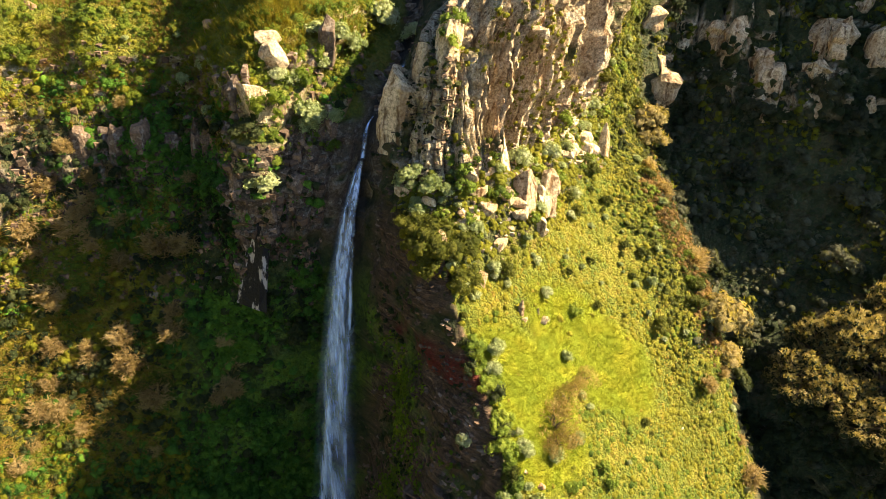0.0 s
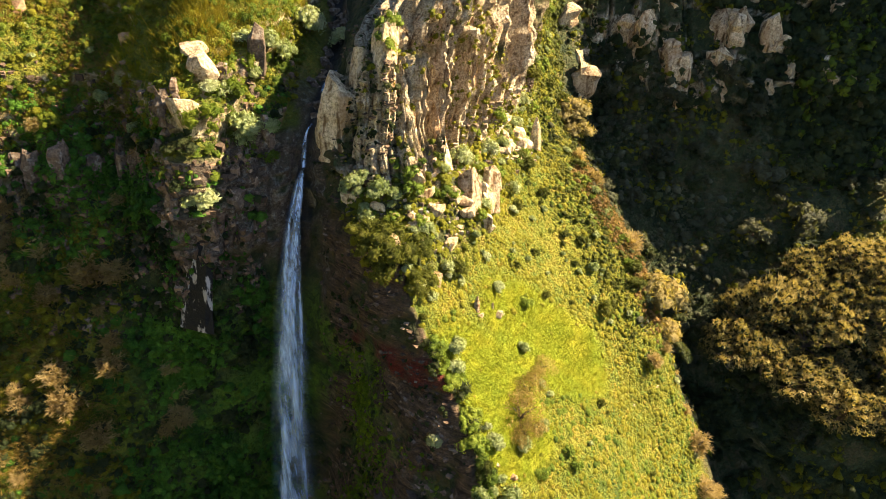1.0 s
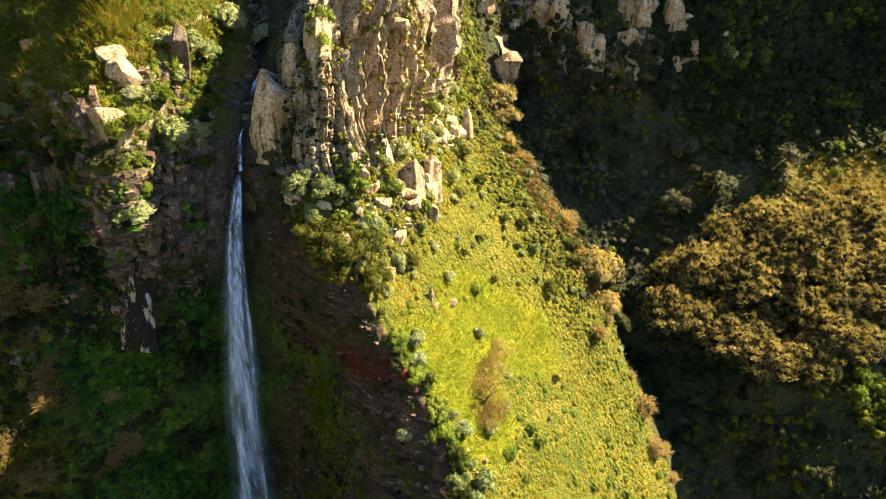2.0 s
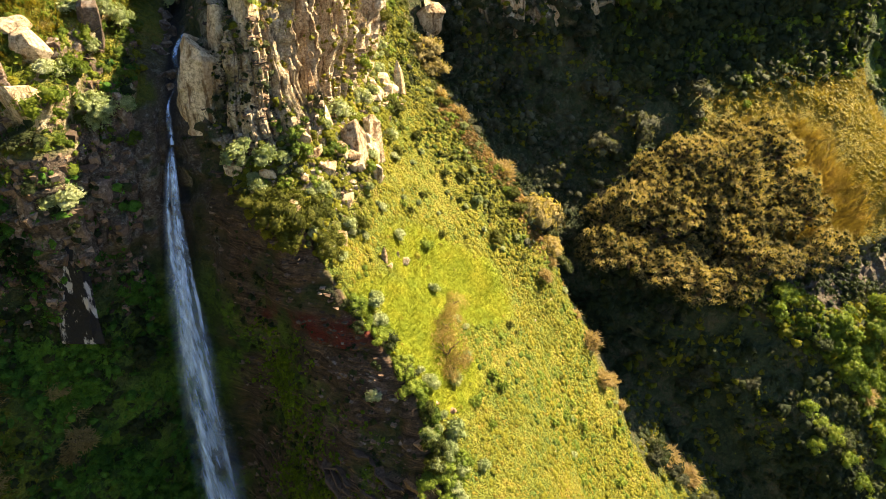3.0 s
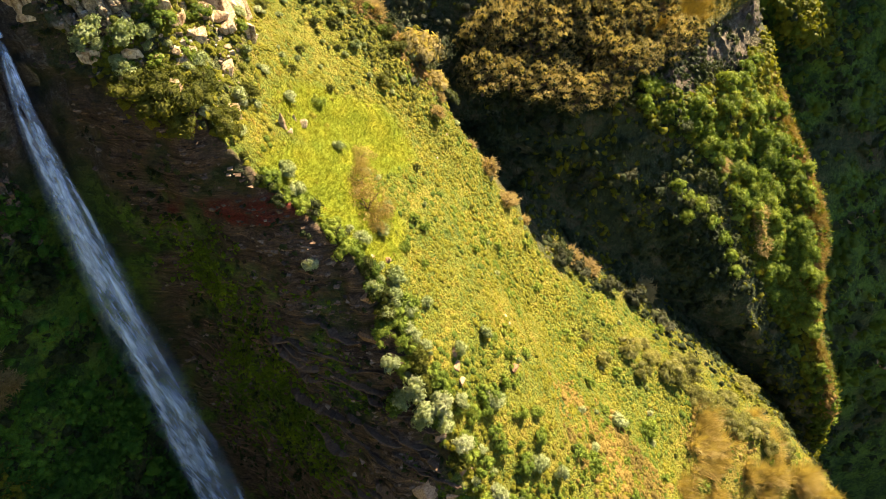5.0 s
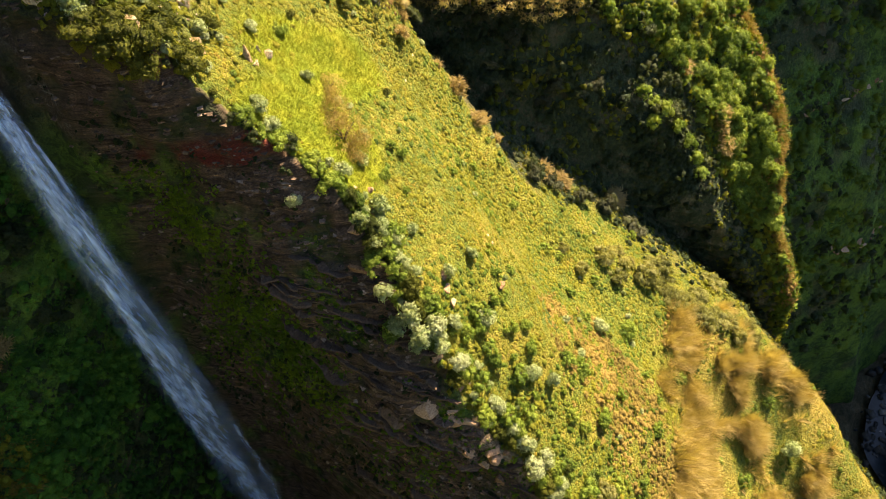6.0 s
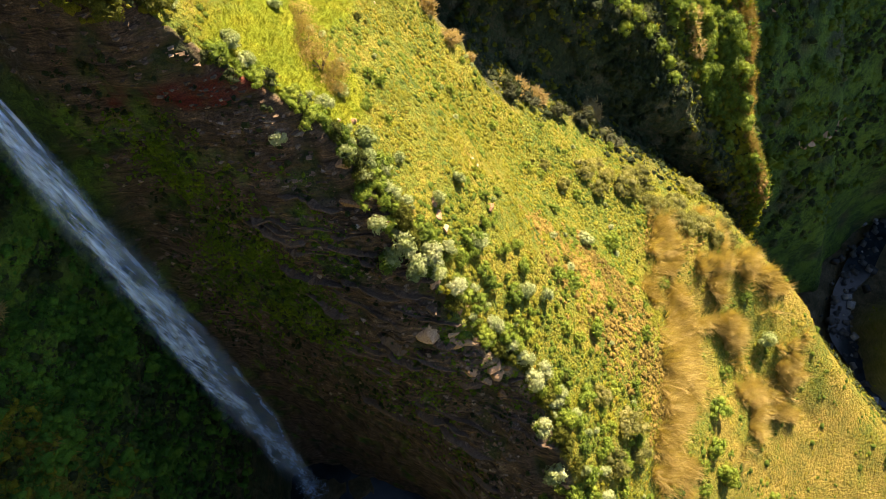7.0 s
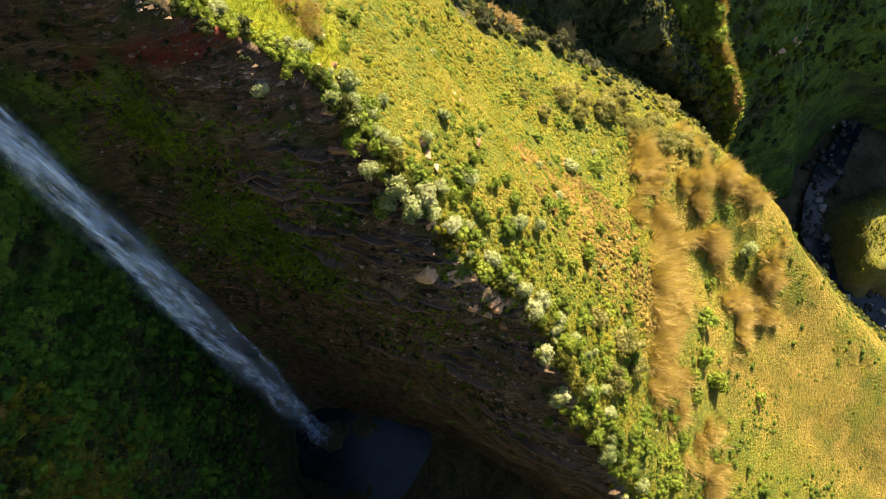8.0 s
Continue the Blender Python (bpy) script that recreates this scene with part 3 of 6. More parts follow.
MASKS = {
    "wet": np.exp(-((UU - U_FALL) / np.where(UU < U_FALL, 0.12, 0.3)) ** 2) * step(95, 115, ZZ),
    "gold": spur_face * (1 - step(55, 75, ZZ + 6 * big)) * step(U_LIP + 0.45, U_LIP + 1.0, UU) * step(-0.5, 0.3, fractal(LAND + 12, 8, 3)) + spur_top2 * 0.8,
    "lawn": np.clip(lawn + 0.5 * (1 - step(-0.2, 0.5, NRM[..., 2])), 0, 1),
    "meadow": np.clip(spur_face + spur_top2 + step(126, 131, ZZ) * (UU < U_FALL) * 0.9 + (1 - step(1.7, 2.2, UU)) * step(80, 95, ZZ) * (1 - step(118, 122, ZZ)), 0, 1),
    # left wall moss fades to dark scrub below 95: gorge shade put into colour
    "moss": np.clip(moss_zone + 0.8 * step(U_ED + 0.3, U_ED + 0.8, UU) + west * np.exp(-((UU - U_WB - 0.55) / 0.35) ** 2) * step(86, 92, ZZ) * (1 - step(107, 110, ZZ + 2 * mid)) + west * step(0.1, 0.5, fractal(LAND + 50, 6, 3)) * (1 - step(108, 112, ZZ)) + (1 - step(U_FALL + 0.9, U_FALL + 1.9, UU)) * step(1.5, 2.5, UU) * (1 - step(112, 118, ZZ + 5 * wob)) * step(50, 95, ZZ), 0, 1) * step(-0.35, 0.35, big + 0.4),
    "soil": west * step(-0.5, 0.3, mid + 0.3) * (1 - step(121, 125, ZZ)) * (1 - 0.75 * moss_zone),
    # knob_rock takes the dark basalt tone: shade under its overhang put into the colour
    "basalt": np.clip(left_wall_rock + 0.9 * knob_rock * step(-0.7, 0.1, mid) + step(2.75, 3.1, UU) * (UU < U_FALL + 0.6) * step(112, 117, ZZ) * (1 - step(130, 133, ZZ)) * step(-0.4, 0.2, mid) * 0.85, 0, 1),
    "rock": np.clip(crag * step(-0.9, -0.3, mid) * (0.06 + 0.94 * step(125.2, 127, ZZ + 3 * wob)) + west * np.exp(-((UU - U_LIP + 0.1) / 0.1) ** 2) * step(84, 87, ZZ) * (1 - step(97, 100, ZZ)) * step(-0.2, 0.3, mid) * 0.5 + steep * (UU < U_FALL + 0.3) * step(118, 123, ZZ + 4 * wob) * 0.8 + steep * (UU > U_RIM + 0.5) * (UU < U_ED + 0.3) * step(0.1, 0.5, mid) * 0.2
                    + step(U_RIM + 0.4, U_RIM + 0.7, UU) * (UU < U_S2 + 0.8) * step(121, 123, ZZ + wob) * (1 - step(0.3, 0.5, NRM[..., 2])) * step(-0.4, 0.2, mid)
                    + 0.15 * knob_rock, 0, 1),
    "red": west * 0.95 * step(113.2, 113.8, ZZ + 0.5 * mid) * (1 - step(115.3, 115.9, ZZ + 0.5 * mid)) * step(U_WB - 0.1, U_WB + 0.2, UU) * step(-0.6, 0.2, mid),
}
CELL = np.linalg.norm(np.cross(np.gradient(LAND, axis=1), np.gradient(LAND, axis=0)), axis=2)


def mesh_from(name, verts, faces, attrs=None, smooth=True):
    """A mesh out of arrays; all faces have the same number of corners."""
    me = bpy.data.meshes.new(name)
    n, k = faces.shape
    me.vertices.add(len(verts))
    me.vertices.foreach_set("co", np.ascontiguousarray(verts, dtype=np.float32).ravel())
    me.loops.add(n * k)
    me.loops.foreach_set("vertex_index", np.ascontiguousarray(faces, dtype=np.int32).ravel())
    me.polygons.add(n)
    me.polygons.foreach_set("loop_start", np.arange(0, n * k, k, dtype=np.int32))
    me.update(calc_edges=True)
    me.polygons.foreach_set("use_smooth", np.full(n, smooth))
    for key, v in (attrs or {}).items():
        a = me.attributes.new(key, "FLOAT", "POINT")
        a.data.foreach_set("value", np.ascontiguousarray(v, dtype=np.float32).ravel())
    me.validate()
    return me


def grid_faces(r, c):
    i = np.arange(r * c).reshape(r, c)
    return np.stack([i[:-1, :-1], i[:-1, 1:], i[1:, 1:], i[1:, :-1]], -1).reshape(-1, 4)


def grid_object(name, g, attrs, material, label, category):
    r, c = g.shape[:2]
    ob = new(name, mesh_from(name, g.reshape(-1, 3), grid_faces(r, c), attrs))
    ob.data.materials.append(material)
    return tagged(ob, label, category, kind="structure")


hill = grid_object("hillside", LAND, MASKS, M_HILL, "steep volcanic gorge walls and spurs overgrown with grass, moss and scrub", "hillside")

craggy = (crag * step(125.5, 126.5, ZZ) + knob_rock) > 0.5
hill.data.polygons.foreach_set("use_smooth", ~craggy[:-1, :-1].ravel())

# ---- the gorge floor ----
gx, gy = np.meshgrid(np.concatenate([np.linspace(-1500, -80, 12), np.linspace(-70, 170, 120), np.linspace(190, 1600, 12)]),
                     np.concatenate([np.linspace(-1500, -160, 12), np.linspace(-150, 80, 120), np.linspace(100, 1500, 12)]))
floor = np.stack([gx, gy, np.zeros_like(gx)], -1)
floor[..., 2] = 1.0 - 33 * step(5, 75, gx) + 1.6 * fractal(floor, 7, 3)
mound = 1 - step(0.6, 1.0, np.hypot((gx - 106) / 19, (gy + 75) / 16) + 0.28 * fractal(floor, 9, 3))
floor[..., 2] += 17 * mound + 1.5 * mound * fractal(floor, 9, 3) + 0.12 * mound * (gx - 106)
zero = np.zeros_like(gx)
grid_object("ground", floor, {"meadow": np.clip(mound * 3, 0, 1), "moss": zero, "soil": zero + 0.4, "rock": 0.12 * step(-0.2, 0.4, fractal(floor, 4, 3)) * (1 - mound), "red": zero, "lawn": mound, "basalt": zero, "gold": zero, "wet": zero},
            M_HILL, "dark stony gorge floor with scrub", "ground")

# ---- plants: leaf templates ----
RNG = np.random.default_rng(7)


def leaf_cloud(lobes, leaves, size, aspect=1.8, droop=0.0, seed=0):
    """Three-cornered leaves over the skins of some lobes (x, y, z, radius, height factor). Returns vertices, faces and tints."""
    g = np.random.default_rng(seed)
    out, tint = [], []
    for x, y, z, r, tall in lobes:
        n = max(4, int(leaves * r * r))
        d = g.normal(size=(n, 3))
        d[:, 2] = abs(d[:, 2]) - 0.25 * (g.random(n) < 0.35)
        d /= np.linalg.norm(d, axis=1, keepdims=True)
        c = np.array([x, y, z]) + d * (r * g.uniform(0.85, 1.12, (n, 1))) * np.array([1, 1, tall])
        nrm = d + g.normal(size=(n, 3)) * 0.45
        nrm /= np.linalg.norm(nrm, axis=1, keepdims=True)
        along = np.cross(nrm, g.normal(size=(n, 3))) + np.array([0, 0, 0.25 - droop])
        along /= np.linalg.norm(along, axis=1, keepdims=True) + 1e-6
        across = np.cross(nrm, along)
        s = size * g.uniform(0.6, 1.35, (n, 1))
        out.append(np.stack([c - along * s + across * s / aspect, c + along * s * 1.2, c - along * s - across * s / aspect], 1))
        tint.append(np.repeat(np.clip(g.random() * 0.6 + g.random(n) * 0.4, 0, 1), 3))
    v = np.concatenate(out).reshape(-1, 3)
    return v, np.arange(len(v)).reshape(-1, 3), np.concatenate(tint)


def mounds(lobes, sides, seed=0, rough=0.16):
    """Lumpy cushions, one for each lobe: a skirt, one or two rings and a crown."""
    g = np.random.default_rng(seed)
    vs, fs, ts, base = [], [], [], 0
    for x, y, z, r, tall in lobes:
        rings = ((1.0, -0.35), (0.98, 0.25), (0.62, 0.78)) if sides > 5 else ((1.0, -0.2), (0.8, 0.6))
        a = np.linspace(0, 2 * np.pi, sides, endpoint=False) + g.uniform(0, 6)
        pts = []
        for k, (rr, h) in enumerate(rings):
            q = r * (1 + rough * g.normal(size=sides))
            pts.append(np.stack([x + np.cos(a + 0.3 * k) * rr * q, y + np.sin(a + 0.3 * k) * rr * q, z + r * tall * h * (1 + 0.5 * rough * g.normal(size=sides))], 1))
        pts.append(np.array([[x, y, z + r * tall]]))
        n = len(rings)
        for k in range(n - 1):
            for i in range(sides):
                o, o2 = base + k * sides, base + (k + 1) * sides
                i2 = (i + 1) % sides
                fs += [(o + i, o + i2, o2 + i), (o + i2, o2 + i2, o2 + i)]
        o = base + (n - 1) * sides
        fs += [(o + i, o + (i + 1) % sides, base + n * sides) for i in range(sides)]
        vs.append(np.concatenate(pts))
        ts.append(np.full(n * sides + 1, g.random()))
        base += n * sides + 1
    return np.concatenate(vs), np.array(fs), np.concatenate(ts)


def joined(*pieces):
    off, vs, fs, ts = 0, [], [], []
    for v, f, t in pieces:
        vs.append(v)
        fs.append(f + off)
        ts.append(t)
        off += len(v)
    return np.concatenate(vs), np.concatenate(fs), np.concatenate(ts)


def blades(count, height, spread, width, seed=0, lean=(0, 0)):
    """A tuft of blades: each one narrow and pointed."""
    g = np.random.default_rng(seed)
    a = g.uniform(0, 2 * np.pi, count)
    base = np.stack([np.cos(a), np.sin(a), np.zeros(count)], 1) * (spread * 0.5 * g.random((count, 1)))
    tip = base + np.stack([np.cos(a) * spread * g.random(count) + lean[0] * height, np.sin(a) * spread * g.random(count) + lean[1] * height,
                           height * g.uniform(0.6, 1.15, count)], 1)
    side = np.stack([-np.sin(a), np.cos(a), np.zeros(count)], 1) * width
    v = np.stack([base - side, base + side, tip], 1).reshape(-1, 3)
    return v, np.arange(len(v)).reshape(-1, 3), np.repeat(g.random(count), 3)


def turns(n, normals, upright):
    """Turn matrices: a random spin about an axis between the surface's normal and straight up."""
    z = normals * (1 - upright) + np.array([0, 0, upright])
    z /= np.linalg.norm(z, axis=1, keepdims=True)
    x = np.cross(z, RNG.normal(size=(n, 3)))
    x /= np.linalg.norm(x, axis=1, keepdims=True)
    return np.stack([x, np.cross(z, x), z], 2)


def pick(n, weight):
    w = (CELL * weight).ravel()
    cells = RNG.choice(w.size, n, p=w / w.sum())
    i, j = np.unravel_index(cells, LAND.shape[:2])
    a, b = RNG.random((n, 1)), RNG.random((n, 1))
    i2, j2 = np.minimum(i + 1, LAND.shape[0] - 1), np.minimum(j + 1, LAND.shape[1] - 1)
    p = (LAND[i, j] * (1 - a) + LAND[i2, j] * a) * (1 - b) + (LAND[i, j2] * (1 - a) + LAND[i2, j2] * a) * b
    return p, NRM[i, j]


def snap(x, y, z):
    """The spot of the land nearest to a place."""
    d = ((LAND - np.array([x, y, z])) ** 2).sum(2)
    i = np.unravel_index(d.argmin(), d.shape)
    return LAND[i], NRM[i]


def scatter(name, templates, p, nrm, sizes, material, label, category, upright=0.5, sink=0.1):
    """One object of very many small plants."""
    n = len(p)
    rot = turns(n, nrm, upright)
    which = RNG.integers(0, len(templates), n)
    vs, fs, ts, off = [], [], [], 0
    for k, (tv, tf, tint) in enumerate(templates):
        sel = np.where(which == k)[0]
        if not len(sel):
            continue
        q = np.einsum("nij,lj->nli", rot[sel], tv) * sizes[sel, None, None]
        q += (p[sel] - nrm[sel] * sizes[sel, None] * sink)[:, None, :]
        vs.append(q.reshape(-1, 3))
        fs.append((tf[None] + off + len(tv) * np.arange(len(sel))[:, None, None]).reshape(-1, 3))
        off += len(tv) * len(sel)
        ts.append(np.clip(tint[None, :] * 0.4 + RNG.random((len(sel), 1)) * 0.6, 0, 1).ravel())
    ob = new(name, mesh_from(name, np.concatenate(vs), np.concatenate(fs), {"tint": np.concatenate(ts)}))
    ob.data.materials.append(material)
    return tagged(ob, label, category, kind="stuff")


def clump(seed, lobes, leaves, size, tall=0.9):
    """A leafy cushion: lumpy cores with small leaves round them."""
    g = np.random.default_rng(seed)
    ls = [(*(g.normal(size=2) * 0.4), g.uniform(0.0, 0.15), g.uniform(0.5, 0.7), tall * g.uniform(0.7, 1.2)) for _ in range(lobes)]
    core = mounds([(x, y, z, 0.8 * r, h) for x, y, z, r, h in ls[:1]], 5, seed, 0.3)
    return joined(core, leaf_cloud(ls, leaves / lobes / 0.36, size, 1.4, seed=seed))


def cushion(seed, lobes, leaves, size, tall):
    """A low rounded cushion of twigs: smooth lobes with a few leaves standing off."""
    g = np.random.default_rng(seed)
    ls = [(*(g.normal(size=2) * 0.42), g.uniform(-0.05, 0.12), g.uniform(0.45, 0.7), tall * g.uniform(0.8, 1.25)) for _ in range(lobes)]
    return joined(mounds([(x, y, z, 0.95 * r, h) for x, y, z, r, h in ls], 5, seed, 0.22), leaf_cloud(ls, leaves / lobes / 0.33, size, 1.3, seed=seed))


CUSH = [cushion(120 + s, 1 + s % 2, 6, 0.13, 0.6) for s in range(6)]
LOW_CUSH = [cushion(130 + s, 1 + s % 2, 5, 0.12, 0.42) for s in range(6)]
DOMES = [clump(s, 3, 15, 0.13) for s in range(6)]
FINE = [clump(20 + s, 3, 15, 0.14) for s in range(6)]
FAR = [clump(80 + s, 1, 6, 0.24) for s in range(6)]
MINI = [clump(60 + s, 2, 13, 0.15, 0.4) for s in range(6)]
TUFTS = [blades(7, 0.8, 0.8, 0.045, 40 + s) for s in range(5)]
CANES = [blades(14, 1.0, 0.55, 0.025, 400 + k, lean=(0.35, -0.3)) for k in range(5)]

view = (UU > 1.0) * (UU < U_ED + 4.3) * (ZZ > -20) * (ZZ < 146)
patch_a, patch_b = step(-0.3, 0.3, fractal(LAND, 5, 3)), step(-0.2, 0.25, fractal(LAND + 90, 7, 3))
near = step(55, 75, ZZ)
smooth_meadow = lawn
left_wall = (UU > 1.0) * (UU < U_FALL - 0.42)
left_top = left_wall * step(125, 130, ZZ)
bare_cliff = step(2.75, 3.1, UU) * step(114, 118, ZZ) * (1 - step(130, 133, ZZ))
left_top = left_top * (1 - 0.4 * bare_cliff)
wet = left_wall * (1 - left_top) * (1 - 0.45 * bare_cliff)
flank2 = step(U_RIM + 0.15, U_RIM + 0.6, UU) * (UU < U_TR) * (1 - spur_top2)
far_side = step(U_ED + 0.25, U_ED + 0.7, UU)
front2 = step(U_S2 + 0.6, U_TR, UU) * (1 - step(U_ED + 0.1, U_ED + 0.4, UU)) * (1 - step(95, 98, ZZ)) * (1 - knob_rock) ** 3
low_slope = spur_face * (1 - near)


def sizes_of(n, lo, hi):
    return lo + (hi - lo) * RNG.random(n) ** 1.8


def sow(name, templates, n, weight, lo, hi, material, label, category="scrub", upright=0.5, sink=0.1):
    p, nn = pick(n, weight * view)
    return scatter(name, templates, p, nn, sizes_of(n, lo, hi), material, label, category, upright, sink)


slope_all = spur_face * (1 - 0.95 * smooth_meadow)
east = step(U_LIP + 0.5, U_LIP + 1.1, UU)
gold_zone = low_slope * east * step(-0.5, 0.2, fractal(LAND + 12, 8, 3) + 0.15)
sow("meadow_grass", TUFTS, 11000, spur_face * (smooth_meadow * 3 + 0.04 * near), 0.15, 0.42, M_YELLOW, "short bright yellow-green grass over the sunlit spur", "grass", 0.6)
sow("mat_scrub", CUSH, 12000, slope_all * near * (0.3 + 0.7 * patch_a), 0.2, 0.8, M_GREEN, "low cushions of yellow-green scrub over the sunlit spur", sink=0.24, upright=0.25)
sow("yellow_scrub", CUSH, 4200, slope_all * near * (0.2 + 0.8 * patch_b), 0.18, 0.45, M_OCHRE, "low yellow and ochre scrub over the sunlit spur", sink=0.24, upright=0.25)
sow("leafy_scrub", CUSH, 3000, slope_all * near * (1.02 - patch_b) ** 2, 0.22, 0.75, M_LUSH, "fresh green leafy scrub on the sunlit spur", sink=0.18, upright=0.25)
sow("slope_scrub", LOW_CUSH, 8000, low_slope * (0.25 + patch_a) * (1 - 0.85 * gold_zone), 0.5, 1.35, M_GREEN, "yellow-green scrub on the lower slope", sink=0.3, upright=0.05)
sow("slope_leaves", CUSH, 1900, low_slope * (1 - patch_b) ** 2 * (1.15 - 0.9 * east), 0.4, 1.2, M_LUSH, "fresh green shrubs on the lower slope", sink=0.16, upright=0.1)
sow("slope_grass", TUFTS, 3500, low_slope * (0.1 + gold_zone), 0.3, 0.7, M_OCHRE, "golden yellowing grass on the lower slope", "grass", 0.6)
sow("slope_mats", LOW_CUSH, 6500, low_slope * (0.3 + gold_zone), 0.5, 1.2, M_OCHRE, "ochre scrub on the lower slope", sink=0.3, upright=0.05)
# creepers thin out below 95 as well, to darken the deep gorge
sow("cliff_scrub", DOMES, 5600, (wet - 0.8 * (UU < 1.8)).clip(0) * (0.05 + patch_a * step(-0.25, 0.3, fractal(LAND + 61, 9, 3))) * step(50, 95, ZZ), 0.3, 1.1, M_CREEPER, "fresh green creepers on the wet rock wall")
sow("cliff_greenery", DOMES, 1900, left_wall * (UU < 2.85) * (UU > 1.4) * step(117, 119, ZZ) * (1 - step(129, 132, ZZ + 2 * wob)) * (0.1 + step(-0.2, 0.25, fractal(LAND + 91, 5, 3))), 0.3, 1.0, M_CREEPER, "fresh green leaves between the columns of the rock wall")
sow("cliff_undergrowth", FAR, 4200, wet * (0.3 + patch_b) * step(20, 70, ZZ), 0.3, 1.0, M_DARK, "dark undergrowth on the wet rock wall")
lit_left = left_wall * (1 - step(1.75, 2.1, UU + 0.15 * big)) * (1 - step(119, 123, ZZ)) * step(70, 90, ZZ)
sow("corner_scrub", FINE, 1900, lit_left * (0.15 + patch_a), 0.35, 1.0, M_GREEN, "sunlit yellow-green scrub on the near rock wall")
sow("corner_leaves", DOMES, 1600, lit_left * (1 - patch_b), 0.35, 0.9, M_LUSH, "fresh green shrubs on the near rock wall")
sow("corner_grass", TUFTS, 8000, lit_left * (0.25 + step(-0.1, 0.3, fractal(LAND + 7, 6, 2))), 0.5, 1.1, M_RUST, "dry brown grass on the near rock wall", "grass", 0.5)
rim_zone = step(U_SR + 0.1, U_SR + 0.5, UU) * (1 - step(U_RIM + 0.15, U_RIM + 0.4, UU)) * step(70, 80, ZZ) * (ZZ < 136)
sow("ledge_dry_grass", TUFTS, 6000, left_top * step(0.0, 0.35, fractal(LAND + 31, 5, 3)) * (UU < 2.4), 0.4, 0.9, M_BROWN, "rust-brown dry grass on the ledges above the fall", "grass", 0.6)
sow("rim_scrub", FINE, 1700, rim_zone * step(108, 113, ZZ + 3 * big), 0.3, 0.7, M_OLIVE, "olive scrub along the rim of the spur")
sow("rim_dry_scrub", FINE, 1500, rim_zone * step(U_RIM - 0.4, U_RIM - 0.1, UU) * (ZZ < 119) * step(106, 110, ZZ), 0.3, 0.7, M_BROWN, "rust-brown dry scrub along the rim of the spur")
sow("ledge_leaves", DOMES, 2300, left_top * (1 - patch_b), 0.35, 1.0, M_LUSH, "fresh green shrubs on the ledges above the fall")
sow("ledge_scrub", FINE, 2600, left_top * (0.3 + patch_a), 0.35, 1.0, M_GREEN, "sunlit scrub on the ledges above the fall")
sow("ledge_grass", TUFTS, 3000, left_top * patch_b * (1 - patch_a), 0.4, 1.0, M_YELLOW, "yellow grass on the ledges above the fall", "grass", 0.6)
gold_ledge = left_top * np.exp(-((LAND[..., 0] + 12.5) / 5.5) ** 2) * step(133, 135.5, ZZ)
sow("ledge_gold_grass", TUFTS, 5200, gold_ledge * (0.25 + step(-0.25, 0.25, fractal(LAND + 71, 4, 2))), 0.6, 1.5, M_OCHRE, "tall golden-brown grass on the ledges above the fall", "grass", 0.7)
sow("crag_foot_scrub", CUSH, 1700, crag * (1 - step(125.5, 127, ZZ)), 0.25, 0.75, M_GREEN, "yellow-green scrub between the blocks under the crag")
sow("crag_scrub", FINE, 1500, crag * patch_a * step(0.15, 0.5, NRM[..., 2]), 0.25, 0.7, M_GREEN, "small bushes in the joints of the crag")
sow("moss_cushions", MINI, 6500, west * (0.35 * step(0.1, 0.5, fractal(LAND + 50, 6, 3)) * (1 - step(107, 110, ZZ)) * step(60, 80, ZZ) + 2 * moss_zone), 0.15, 0.5, M_MOSS, "green moss cushions on the shaded cliff", "moss")
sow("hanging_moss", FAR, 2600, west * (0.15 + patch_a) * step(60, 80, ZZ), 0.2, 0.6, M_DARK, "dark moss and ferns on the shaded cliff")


def chip(seed, flat):
    """A small angular stone."""
    g = np.random.default_rng(seed)
    v = np.array([(x, y, z) for z in (-1, 1) for y in (-1, 1) for x in (-1, 1)], float) * (0.7 + 0.45 * g.random((8, 3)))
    v *= np.array([1.0, g.uniform(0.5, 0.9), flat])
    f = np.array([(0, 2, 3), (0, 3, 1), (4, 5, 7), (4, 7, 6), (0, 1, 5), (0, 5, 4), (2, 6, 7), (2, 7, 3), (0, 4, 6), (0, 6, 2), (1, 3, 7), (1, 7, 5)])
    return v, f, np.full(8, g.random())


FLAT_CHIPS = [chip(900 + k, 0.22) for k in range(6)]
BLOCKY_CHIPS = [chip(910 + k, 0.9) for k in range(6)]


def strew(name, chips, n, weight, lo, hi, material, label, upright=0.8, sink=0.3):
    ob = sow(name, chips, n, weight, lo, hi, material, label, "stones", upright, sink)
    ob.data.polygons.foreach_set("use_smooth", np.zeros(len(ob.data.polygons), bool))


strew("ledge_stones", FLAT_CHIPS, 4200, west * (0.25 + step(U_WB + 0.9, U_LIP, UU)) * step(0.1, 0.9, strata) * step(62, 75, ZZ) * (1 - step(U_LIP - 0.32, U_LIP - 0.15, UU)), 0.08, 0.3, M_STONE, "thin broken rock ledges in the shaded cliff", 0.95, 0.1)
strew("crag_stones", BLOCKY_CHIPS, 600, crag * step(0.1, 0.5, NRM[..., 2]) * (ZZ < 128), 0.08, 0.3, M_CRUMB, "broken pale stones in the crag and on the slope")
strew("wall_stones", BLOCKY_CHIPS, 1800, left_wall * step(112, 117, ZZ) * (1 - step(131, 134, ZZ)) * (0.3 + step(-0.2, 0.3, mid)), 0.1, 0.4, M_STONE, "broken brown rock edges in the wet wall")
